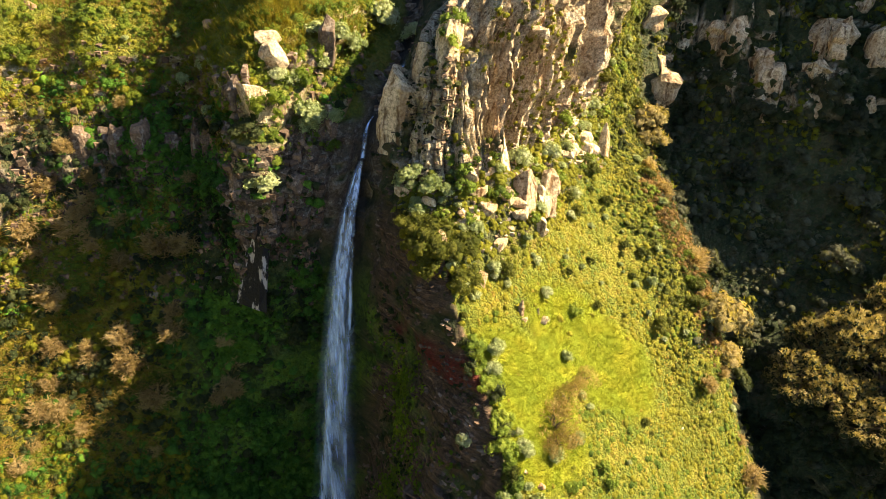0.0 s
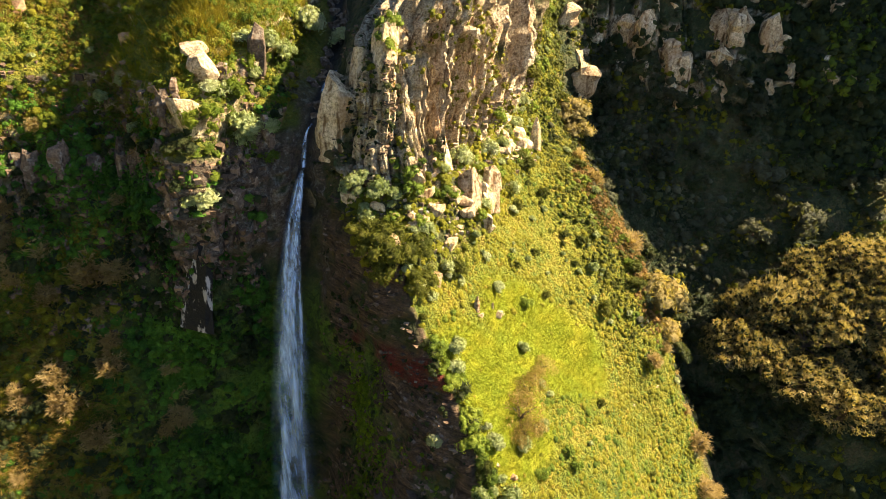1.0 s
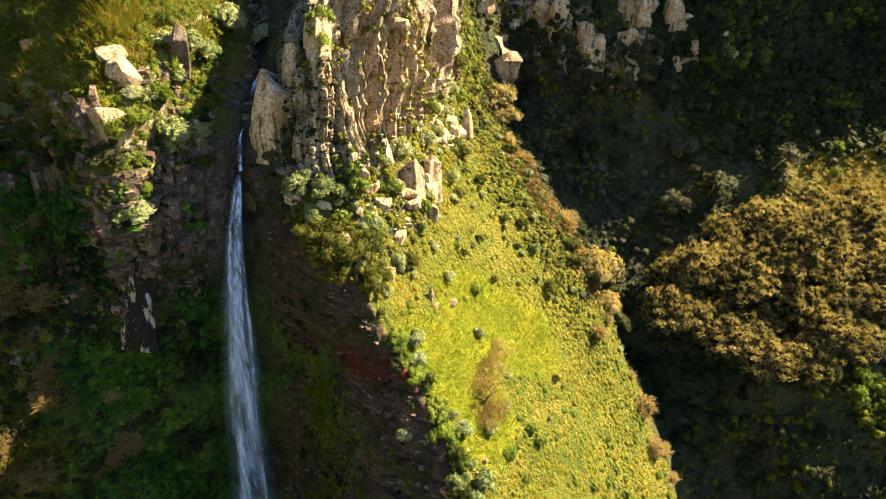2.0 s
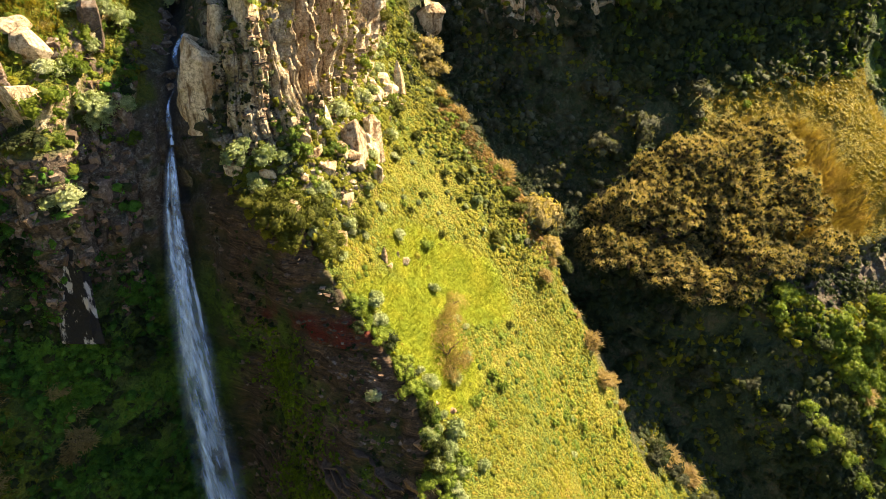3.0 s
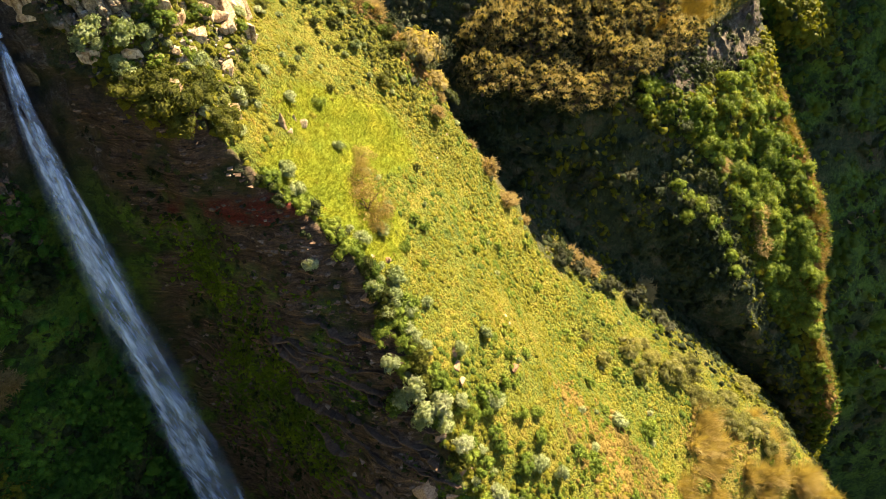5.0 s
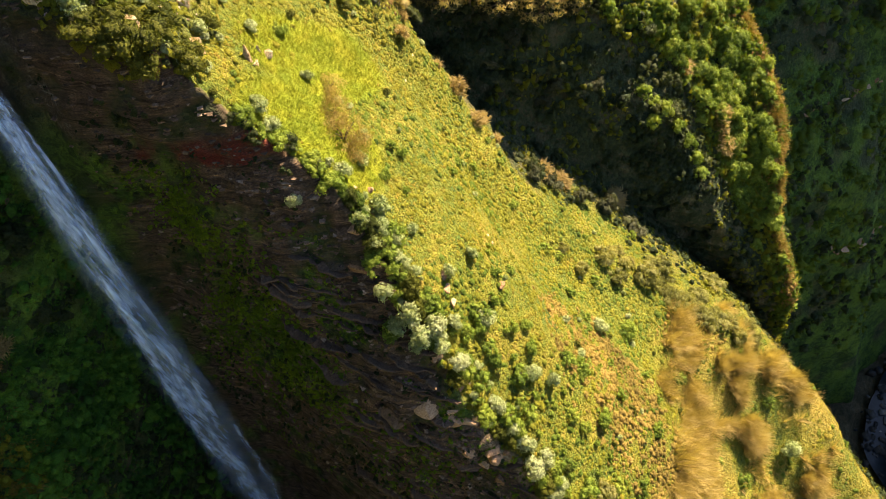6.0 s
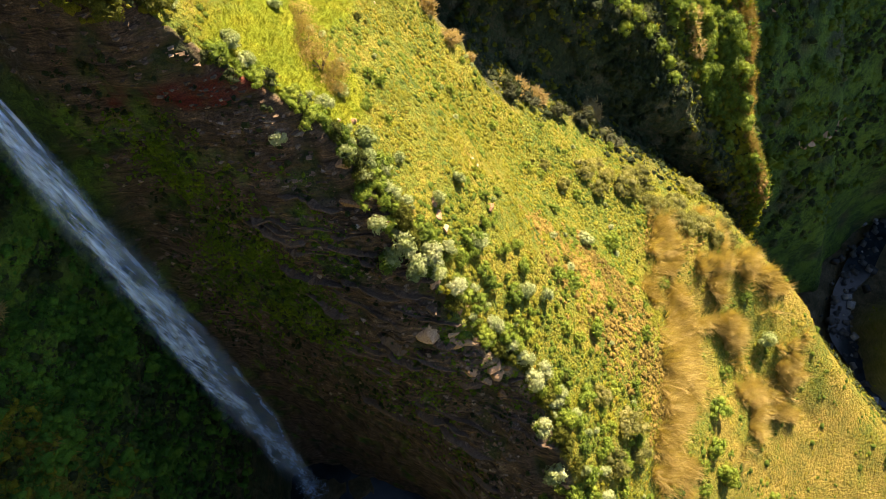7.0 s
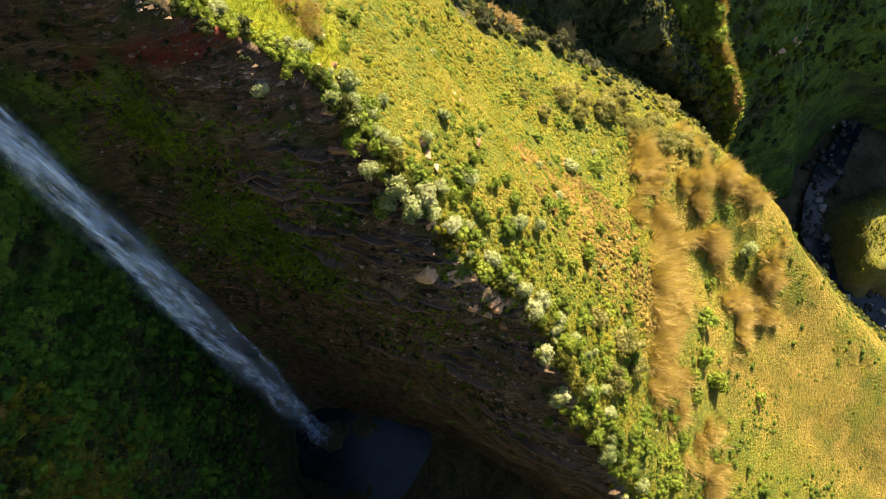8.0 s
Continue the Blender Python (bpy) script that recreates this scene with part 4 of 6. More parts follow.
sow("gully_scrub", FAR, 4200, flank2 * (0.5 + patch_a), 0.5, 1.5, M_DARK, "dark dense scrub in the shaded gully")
sow("gully_bed_scrub", FINE, 1100, np.exp(-((UU - U_GUL - 0.3) / 0.8) ** 2) * (1 - spur_top2) * step(94, 99, ZZ) * (ZZ < 126), 0.5, 1.5, M_GREY, "dense grey-green scrub along the bed of the gully")
sow("gorge_creepers", FAR, 2400, left_wall * step(25, 60, ZZ) * (1 - step(92, 104, ZZ)) * (0.3 + patch_a), 0.5, 1.5, M_CREEPER, "dark green creepers deep in the gorge")
sow("gully_greenery", FAR, 3500, flank2 * patch_b, 0.4, 1.1, M_GREEN, "green scrub in the shaded gully")
top2_wide = step(U_TR - 0.1, U_TR + 0.2, UU) * (UU < U_ED + 0.4) * step(97, 100, ZZ) * (1 - step(112, 116, ZZ))
sow("spur_top_grass", TUFTS, 7000, top2_wide * (0.6 + patch_b), 0.4, 1.0, M_STRAW, "golden grass on the far spur", "grass", 0.6)
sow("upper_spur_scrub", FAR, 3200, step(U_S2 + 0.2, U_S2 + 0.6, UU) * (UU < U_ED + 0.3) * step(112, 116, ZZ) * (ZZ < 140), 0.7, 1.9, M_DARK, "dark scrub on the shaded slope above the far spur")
sow("upper_spur_leaves", FAR, 1500, step(U_S2 + 0.2, U_S2 + 0.6, UU) * (UU < U_ED + 0.3) * step(112, 116, ZZ) * (ZZ < 140) * patch_b, 0.6, 1.5, M_LUSH, "green leafy scrub on the shaded slope above the far spur")
sow("far_spur_leaves", FAR, 2600, front2 * patch_b, 0.7, 1.5, M_LUSH, "fresh green shrubs on the far spur")
sow("knob_ferns", FAR, 420, knob_rock * (0.2 + patch_a) * (1.2 - step(U_TR + 0.4, U_TR + 0.8, UU)), 0.4, 1.1, M_DARK, "dark ferns on the rock band of the far spur")
sow("feathery_scrub", CANES, 1500, step(U_TR + 0.05, U_TR + 0.3, UU) * (1 - step(U_TR + 0.45, U_TR + 0.62, UU)) * step(98, 100, ZZ) * (1 - step(107, 110, ZZ)), 1.2, 2.8, M_RUST, "feathery golden-brown tall grass on the far spur", "grass", 0.7, 0.0)
sow("knob_scrub", CUSH, 3200, spur_top2 * (0.3 + patch_b), 0.3, 0.75, M_OCHRE, "golden low scrub on the cap of the far spur")
sow("spur_top_scrub", FINE, 260, spur_top2 * (1 - step(U_TR + 0.3, U_TR + 0.6, UU)) * (0.3 + patch_a), 0.4, 1.0, M_OCHRE, "golden-brown scrub on the far spur")
sow("far_spur_scrub", FAR, 3200, front2 * (0.3 + patch_a), 0.6, 1.5, M_GREEN, "green scrub on the far spur")
sow("edge_dry_scrub", FINE, 1500, np.exp(-((UU - U_ED + 0.08) / 0.17) ** 2) * (ZZ > 45) * (ZZ < 90) * (0.1 + patch_b), 0.5, 1.3, M_BROWN, "rust-brown sunlit scrub along the edge of the far spur")
sow("edge_grass", TUFTS, 6500, np.exp(-((UU - U_ED + 0.03) / 0.15) ** 2) * step(50, 54, ZZ) * (1 - step(72, 76, ZZ)) + 0.5 * np.exp(-((UU - U_ED + 0.02) / 0.06) ** 2) * step(72, 76, ZZ) * (ZZ < 86), 0.7, 1.6, M_RUST, "orange-brown dry grass on the edge of the far spur", "grass", 0.5)
bare_flank = np.exp(-(np.hypot(LAND[..., 0] - 58.6, LAND[..., 1] - 21) / 6.0) ** 2) * step(66, 70, ZZ) * (ZZ < 88)
sow("flank_scrub", FAR, 700, bare_flank, 0.5, 1.3, M_DARK, "dark green scrub on the flank of the far spur")
sow("rib_scrub", FAR, 800, np.exp(-((UU - U_ED - 2.0) / 0.35) ** 2) * step(84, 88, ZZ) * (ZZ < 104), 0.7, 1.8, M_GREEN, "sunlit scrub along a rib of the gorge wall")
sow("far_scrub", FAR, 2600, far_side * step(-5, 20, ZZ) * (ZZ < 125) * (0.3 + patch_a), 0.9, 2.4, M_LUSH, "dark scrub on the far gorge wall")
sow("far_greenery", FAR, 2600, far_side * step(-5, 20, ZZ) * (ZZ < 125) * patch_b, 0.8, 2.0, M_DARK, "dark green scrub on the far gorge wall")
gi = RNG.choice(mound.size, 700, p=(mound**1.5).ravel() / (mound**1.5).sum())
gp = floor.reshape(-1, 3)[gi] + RNG.uniform(-1, 1, (700, 3)) * np.array([1.0, 1.0, 0.1])
scatter("knoll_scrub", FINE, gp, np.tile((0.0, 0.0, 1.0), (700, 1)), sizes_of(700, 0.3, 0.9), M_GREEN, "sunlit scrub on a knoll in the gorge", "scrub")

# ---- plants that stand apart ----


def tube(path, r0, r1, sides=6):
    """A tapering stem along a path."""
    path = np.array(path, float)
    rings = []
    for i, c in enumerate(path):
        d = path[min(i + 1, len(path) - 1)] - path[max(i - 1, 0)]
        d /= np.linalg.norm(d) + 1e-9
        x = np.cross(d, (0.31, 0.9, 0.2))
        x /= np.linalg.norm(x)
        y = np.cross(d, x)
        r = r0 + (r1 - r0) * i / (len(path) - 1)
        a = np.linspace(0, 2 * np.pi, sides, endpoint=False)[:, None]
        rings.append(c + r * (np.cos(a) * x + np.sin(a) * y))
    n, fs = len(path), []
    for k in range(n - 1):
        for i in range(sides):
            o, o2, i2 = k * sides, (k + 1) * sides, (i + 1) % sides
            fs += [(o + i, o + i2, o2 + i), (o + i2, o2 + i2, o2 + i)]
    return np.concatenate(rings), np.array(fs), np.full(n * sides, 0.5)


def part(name, shape, material, parent, label=""):
    v, f, tint = shape
    ob = new(name, mesh_from(name, v, f, {"tint": tint}))
    ob.data.materials.append(material)
    ob.parent = parent
    if label:
        ob["label"] = label
    return ob


def stems(count, height, spread, r, seed):
    g = np.random.default_rng(seed)
    out = []
    for _ in range(count):
        a, s = g.uniform(0, 2 * np.pi), spread * g.uniform(0.3, 1)
        out.append(tube([(0, 0, -0.25), (math.cos(a) * s * 0.35, math.sin(a) * s * 0.35, height * 0.4), (math.cos(a) * s, math.sin(a) * s, height * g.uniform(0.7, 1))], r, r * 0.35, 4))
    return joined(*out)


def bush(name, seed, lobes, leaves, size, material, label, category="bush", group="", radius=0.75, aspect=1.8, core=0.72):
    """A shrub of about 1 m radius with stems and foliage."""
    g = np.random.default_rng(seed)
    top = tagged(new(name), label, category, group)
    part("stem", stems(6, 0.7, 0.6, 0.045, seed), M_BARK, top)
    ls = []
    for _ in range(lobes):
        a, s = g.uniform(0, 2 * np.pi), radius * g.random() ** 0.6
        ls.append((math.cos(a) * s, math.sin(a) * s, 0.25 + 0.55 * (1 - s) * g.uniform(0.6, 1.2), g.uniform(0.24, 0.42), 0.9))
    part("foliage", joined(mounds([(x, y, z, core * r, h) for x, y, z, r, h in ls], 5, seed, 0.3), leaf_cloud(ls, leaves, size, aspect, seed=seed)), material, top)
    return top


def twig_bush(name, seed, label, material, category="dry bush", group=""):
    """A shrub of bare branches and thin dry twigs."""
    g = np.random.default_rng(seed)
    top = tagged(new(name), label, category, group)
    for k in range(7):
        part("stem", stems(1, 0.7, 0.55, 0.04, seed * 10 + k), M_BARK, top)
    tufts = []
    for k in range(330):
        d = g.normal(size=3)
        d[2] = abs(d[2]) * 0.9
        d /= np.linalg.norm(d)
        lump = 0.75 + 0.25 * math.sin(5 * math.atan2(d[1], d[0]) + seed) * math.sin(7 * d[2] + seed)
        root = d * np.array([0.9, 0.9, 1.15]) * lump * g.uniform(0.3, 1.0) ** 0.6
        v, f, t = blades(4, 0.13, 0.2, 0.034, seed * 1000 + k, lean=tuple(d[:2] * 0.6 + g.normal(size=2) * 0.7))
        tufts.append((v + root, f, np.clip(t * 0.6 + 0.4 * g.random(), 0, 1)))
    part("foliage", joined(*tufts), material, top)
    return top


def set_at(ob, p, nrm, size, upright=0.6, sink=0.1, spin=None):
    z = Vector(nrm) * (1 - upright) + Vector((0, 0, upright))
    q = z.to_track_quat("Z", "Y").to_matrix().to_4x4()
    m = Matrix.Translation(Vector(p) - Vector(nrm) * sink * size) @ q @ pose(0, 0, 0, 0, 0, random.uniform(0, 360) if spin is None else spin)
    return m, size


def plant(kinds, places, upright=0.6, sink=0.1):
    """Sets the first ones themselves, then copies of them."""
    used = set()
    for k, (p, nrm, size) in enumerate(places):
        ob = kinds[k % len(kinds)]
        m, s = set_at(ob, p, nrm, size, upright, sink)
        if ob.name not in used:
            used.add(ob.name)
            ob.matrix_basis = m @ Matrix.Diagonal((s, s, s, 1))
        else:
            c = copy_thing(ob, m)
            c.scale = (s, s * random.uniform(0.85, 1.15), s * random.uniform(0.85, 1.15))


def spots(n, weight, lo, hi):
    p, nn = pick(n, weight * view)
    return list(zip(p, nn, sizes_of(n, lo, hi)))


def at(*places):
    out = []
    for x, y, z, s in places:
        p, nn = snap(x, y, z)
        out.append((p, nn, s))
    return out


lip_zone = np.exp(-((UU - U_LIP - 0.12) / 0.16) ** 2) * (ZZ < 121)
PALE = [bush("pale_shrub", 200 + k, 12, 400, 0.07, M_PALE, "pale grey-green flowering shrub on the sunlit spur", "shrub", "pale shrubs", 0.55, aspect=1.2) for k in range(4)]
LIP_PALE = [(4.2, 42.8, 120, 0.9), (0.7, 41.4, 122.6, 0.9), (4.1, 38.3, 115.6, 1.1), (9.1, 33.2, 108.5, 1.0), (11.4, 35.1, 108.2, 0.9), (10.7, 40.6, 112.3, 0.8), (9.0, 44.3, 116.5, 0.9), (1.8, 32.9, 111.1, 0.8), (6.9, 29.3, 107.2, 1.4),
            (4.6, 28.8, 108.3, 1.1), (5.8, 28.2, 107.1, 1.3), (8.7, 27.6, 104.2, 0.8), (2.8, 25.1, 104.2, 1.1), (3.1, 22.7, 102.2, 1.6), (4.1, 21, 100.7, 1.7), (2.6, 21, 100.3, 1.4), (8.8, 23.4, 101.1, 1.0), (12.4, 23.7, 99.4, 0.9)]
LOW_PALE = [(9.1, 19.2, 97.3, 1.5), (4.6, 13.7, 92.7, 1.1), (3.5, 8.2, 87.2, 1.7), (4.4, 10.1, 89.2, 1.4), (10.8, 11.9, 90.3, 1.1), (9.8, 13.1, 91.8, 1.0), (5.3, 7.8, 87, 1.4), (2.1, 23.2, 101.4, 1.4), (3.6, 19.8, 99.2, 1.4), (4.2, 18.1, 97.5, 1.2),
            (1, 4.7, 84.3, 1.5), (-1.6, 1.2, 81, 1.6), (3.6, 8.1, 87.1, 1.4), (-3.4, -7.1, 73.4, 1.4), (-3.7, -14.4, 64.4, 1.5), (40.7, -18.5, 51.6, 2.0), (24.9, 12, 78.2, 1.6), (9.2, 13.3, 92, 1.0)]
HIGH_PALE = [(-2.7, 46.8, 126, 1.7), (-1.0, 45.7, 125.9, 1.5), (10, 54.4, 124.7, 1.5), (6.9, 51.6, 125.4, 1.6), (12.5, 54.2, 120.6, 1.1), (-10.7, 56.2, 135.6, 1.5), (-9.2, 56.8, 135.1, 1.5), (-5.5, 65, 135, 2.2), (-8.3, 58.3, 133.4, 1.7), (-12.7, 53, 132.6, 1.3),
             (-15.3, 47.8, 125, 1.8), (-11.2, 51.7, 129.8, 1.9), (-9.4, 51.6, 129.5, 1.3), (-11.6, 51.6, 128.6, 1.4), (-3.7, 64, 134, 1.6), (-10.5, 55.2, 133.5, 0.9), (-23.9, 57.9, 131, 1.0), (-21.8, 56.8, 132.5, 0.9)]
plant(PALE, at(*LIP_PALE) + at(*LOW_PALE) + at(*HIGH_PALE)
      + spots(55, lip_zone * step(58, 70, ZZ), 0.5, 1.2) + spots(60, spur_face * step(104, 114, ZZ) * (1 - smooth_meadow), 0.3, 0.8)
      + spots(45, spur_face * step(60, 70, ZZ), 0.35, 0.8) + spots(18, left_top, 0.5, 1.0) + spots(75, crag * (ZZ < 126.5), 0.4, 1.2))

GREEN = [bush("green_bush", 230 + k, 12, 270, 0.075, M_SUN_TINT, "rounded yellow-green bush on the slope", "bush", "green bushes") for k in range(4)]
plant(GREEN, spots(66, spur_face * step(60, 80, ZZ) * (1.1 - patch_b) * (1 - smooth_meadow), 0.4, 1.0) + spots(48, low_slope * (1.2 - east) * step(20, 40, ZZ), 0.7, 1.5) + spots(60, crag * (ZZ < 127.5), 0.4, 1.2)
      + spots(56, np.exp(-((UU - U_LIP - 0.25) / 0.22) ** 2) * step(50, 60, ZZ) * (1 - step(97, 103, ZZ)), 0.6, 1.5) + spots(48, np.exp(-((UU - U_LIP) / 0.06) ** 2) * step(102, 105, ZZ) * (1 - step(115, 117, ZZ)), 0.5, 1.2) + at((12, 45, 114, 1.0), (1.0, 51.0, 137.5, 1.3), (0.4, 50.6, 136.6, 1.2)))

plant([bush("leafy_bush", 226 + k, 13, 280, 0.08, M_SUN_TINT, "dense fresh green bush on the sunlit slope", "bush", "leafy bushes") for k in range(3)],
      at((24.3, -16.5, 54.6, 2.3), (19.4, -18, 54.2, 2.0), (15.1, -17.6, 55.8, 1.8), (20.1, 0, 74.5, 1.2), (18.4, -22.8, 50.4, 2.2), (3.6, 24.4, 103.4, 1.2), (7.8, 19.2, 97.7, 0.9), (12.5, 16.3, 93.2, 0.9), (3.7, 27, 105.9, 1.3), (15.6, 10.2, 86, 1.3),
         (11.3, 14.6, 92.4, 0.9), (7.4, 16, 94.6, 1.1), (14.1, 11.8, 88.7, 1.1), (28.6, 9.3, 74.6, 1.7), (13.3, 5.9, 83.8, 1.3), (5.5, 22.6, 101.9, 1.2), (1.3, 23.4, 100.8, 1.3), (0.8, 5.6, 84.5, 1.4), (-2.4, -1.5, 79, 1.7), (-3, -4.5, 76, 1.6))
      + spots(45, lip_zone * step(58, 70, ZZ) * (ZZ < 106), 0.7, 1.5) + spots(45, slope_all * step(70, 78, ZZ) * (1 - step(106, 110, ZZ)) * (1.1 - east), 0.35, 0.85))

LEDGEB = [bush("ledge_bush", 236 + k, 12, 340, 0.075, M_LUSH, "fresh green bush on the ledges above the fall", "bush", "ledge bushes") for k in range(3)]
plant(LEDGEB, spots(70, left_top, 0.7, 1.6))
ROUNDB = [bush("round_bush", 240 + k, 15, 260, 0.08, M_SUN_TINT, "dense rounded bush on the far spur, its green brightened for sunlight", "bush", "far bushes", 0.7) for k in range(3)]
plant(ROUNDB, spots(215, front2 * step(45, 60, ZZ) * (1 - step(U_ED - 0.22, U_ED - 0.08, UU)), 0.9, 2.2) + at((56.5, 27.2, 85.2, 1.6), (58.8, 23.8, 82.2, 1.8), (60.7, 19.1, 76.5, 1.7), (60.5, 14.9, 71.8, 1.6), (56.1, 24.1, 81.9, 1.5), (59.6, 21.4, 79.4, 1.6), (60.8, 17, 74.2, 1.5), (57.6, 25.4, 83.6, 1.3)) + spots(9, spur_top2 * (1 - step(U_TR + 0.1, U_TR + 0.4, UU)), 0.8, 1.6))

OLIVEB = [bush("olive_bush", 245 + k, 15, 380, 0.058, M_OLIVE, "dense olive-green bush on the spur", "bush", "olive bushes") for k in range(3)]
plant(OLIVEB, at((-1.2, 42.8, 122.6, 2.2), (0.2, 41.6, 121.6, 2.0), (1.2, 42.6, 122.0, 1.8), (-2.4, 44, 123.2, 1.8), (0.8, 40.8, 120.2, 1.6), (1.8, 40.9, 120.0, 1.4), (-0.2, 43.4, 123, 1.6), (-1.2, 41.6, 121.4, 1.6))
      + spots(45, spur_face * step(45, 65, ZZ) * (1 - smooth_meadow), 0.3, 0.8) + spots(45, spur_face * step(107, 112, ZZ) * (1 - smooth_meadow), 0.4, 1.2)
      + spots(45, np.exp(-((UU - U_LIP - 0.01) / 0.05) ** 2) * step(72, 80, ZZ) * (1 - step(113, 117, ZZ)), 0.5, 1.3))

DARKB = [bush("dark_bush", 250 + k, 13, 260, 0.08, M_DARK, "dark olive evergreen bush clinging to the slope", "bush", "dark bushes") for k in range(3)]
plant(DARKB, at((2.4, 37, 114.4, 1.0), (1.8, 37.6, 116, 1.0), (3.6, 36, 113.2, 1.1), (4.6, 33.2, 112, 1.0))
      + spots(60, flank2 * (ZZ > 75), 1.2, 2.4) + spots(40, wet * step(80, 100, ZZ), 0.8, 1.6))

EDGEB = [bush("edge_bush", 255 + k, 14, 300, 0.08, M_SAGE, "grey-green sunlit bush along the gully edge of the spur", "bush", "edge bushes") for k in range(3)]
plant(EDGEB, at((34.8, 17.9, 77.3, 1.9), (34, 14.4, 75.7, 1.6), (38.1, 12.5, 73.4, 2.3), (42.4, 11.1, 70.3, 2.6), (39, 7.6, 70.6, 1.9), (44.1, 5.2, 67.1, 2.1), (51.8, 3.8, 61, 2.4), (43.7, 0.6, 65.4, 1.9), (30.1, 18.1, 78.9, 1.2), (29.7, 21.8, 81.6, 1.0),
                (41.8, 2.1, 66.7, 1.7), (44.6, -2.5, 63.6, 1.5), (8.6, -3.2, 76.1, 2.2), (4, -4.2, 76.3, 1.9), (7.4, -6.3, 72.9, 1.9), (8, 1.4, 81.4, 1.5))
      + spots(40, np.exp(-((UU - U_RIM - 0.02) / 0.12) ** 2) * step(58, 64, ZZ) * (1 - step(76, 80, ZZ)), 0.8, 1.9))

GREYB = [bush("grey_shrub", 260 + k, 11, 260, 0.1, M_GREY, "grey-green shrub in the shaded gully", "shrub", "gully shrubs") for k in range(3)]
plant(GREYB, at((52, 60.5, 110.5, 3.0), (48.7, 66, 114.5, 2.8), (46, 60, 109, 2.6), (63, 60.6, 113, 2.4), (37, 29, 82, 2.0), (44, 21.5, 76.5, 2.2), (41, 24, 79, 2.0), (47, 17, 73, 2.2), (35, 30, 86, 1.6))
      + spots(46, flank2 * (ZZ > 85), 1.4, 2.6))

DRY = [twig_bush("dry_bush", 270 + k, "straw-brown leafless bush with fine twigs", M_DRY, group="dry bushes") for k in range(3)]
plant(DRY, at((26, 44, 106, 1.3), (31, 40.5, 96, 2.0), (32, 36, 95, 1.6),
              (-33.9, 49.4, 120.4, 2.2), (-26.1, 50, 118.1, 2.4), (-30.5, 51, 120.1, 1.6), (-29.8, 48.2, 117.4, 1.6), (-29.6, 41.6, 109.7, 2.0), (-34.4, 43.9, 115.6, 1.8), (-24.2, 49.5, 117.9, 2.0), (-32, 48.6, 118.4, 1.6),
              (37, 30.2, 82.5, 2.0), (38.9, 28.4, 80.4, 2.2), (36.4, 31.4, 84, 1.6), (47.5, 22.1, 73.5, 2.4), (65.6, 25.8, 84.6, 2.4), (69.6, 18.5, 76.1, 2.6), (68.3, 15.2, 72.5, 2.8), (69, 17, 74.4, 2.4))
      + spots(10, np.exp(-((UU - U_RIM - 0.1) / 0.15) ** 2) * (ZZ > 84) * (ZZ < 120), 1.0, 1.9) + spots(34, wet * (ZZ > 98) * (UU < 2.6) * (UU > 1.2), 1.0, 2.0), 0.75)

STRAWB = [bush("straw_bush", 290 + k, 26, 430, 0.06, M_CANE, "airy straw-coloured bush on the meadow", "bush", "straw bushes", 0.95, 3.2, 0.12) for k in range(2)]
plant(STRAWB, at((9.1, 35.2, 110.3, 2.0), (10.2, 37.4, 110.6, 1.6), (9.4, 33.6, 109.2, 1.4), (12.6, 39.8, 110.6, 1.2), (10.2, 34.6, 109.8, 1.3), (11.6, 38.4, 110.4, 1.1)), 0.85, 0.0)
RIMB = [bush("rim_bush", 280 + k, 22, 330, 0.07, M_GOLD, "rounded golden-brown bush on the rim of the spur", "bush", "rim bushes", 0.7) for k in range(2)]
plant(RIMB, at((28, 50, 108.2, 3.7), (28.6, 47.6, 105.4, 2.1), (22.5, 71, 121.5, 3.4), (23.5, 69, 119, 2.8)), 0.8, 0.0)

# ---- trees on the far spur ----


def tree(name, seed, material, label, height=5.0, radius=3.8, clumps=150, group="far trees"):
    g = np.random.default_rng(seed)
    top = tagged(new(name), label, "tree", group)
    limbs = [tube([(0, 0, -1.0), (0.1, 0.05, height * 0.3), (0.25, -0.1, height * 0.6)], 0.24, 0.14, 7)]
    ls = []
    for k in range(clumps):
        a, s = g.uniform(0, 2 * np.pi), g.random() ** 0.55
        r = radius * s
        c = (math.cos(a) * r, math.sin(a) * r, height * (0.55 + 0.42 * (1 - s * s)) + g.normal() * 0.5)
        ls.append((*c, g.uniform(0.25, 0.5), 1.2))
        if k % 4 == 0:
            limbs.append(tube([(0.1, 0, height * 0.3), (c[0] * 0.5, c[1] * 0.5, c[2] * 0.75), c], 0.11, 0.03, 5))
    part("trunk", joined(*limbs), M_BARK, top)
    tufts = []
    for k, (x, y, z, r, _) in enumerate(ls):
        v, f, t = blades(6, 1.15 * r, 0.55, 0.06, seed * 1000 + k, lean=(0.5 + 0.2 * g.normal(), 0.2 * g.normal()))
        tufts.append((v + np.array([x, y, z + 0.5 * r]), f, np.clip(0.45 * t + 0.55 * g.random(), 0, 1)))
    # dark cores put the shade between the clumps into the colour
    part("inner_foliage", mounds([(x, y, z - 0.1, 0.66 * r, h) for x, y, z, r, h in ls], 5, seed, 0.3), M_DARK, top, "dark green inner leaves, shade of the crown gaps put into the colour")
    part("crown", joined(leaf_cloud(ls, 150, 0.12, 1.7, seed=seed), *tufts), material, top)
    return top


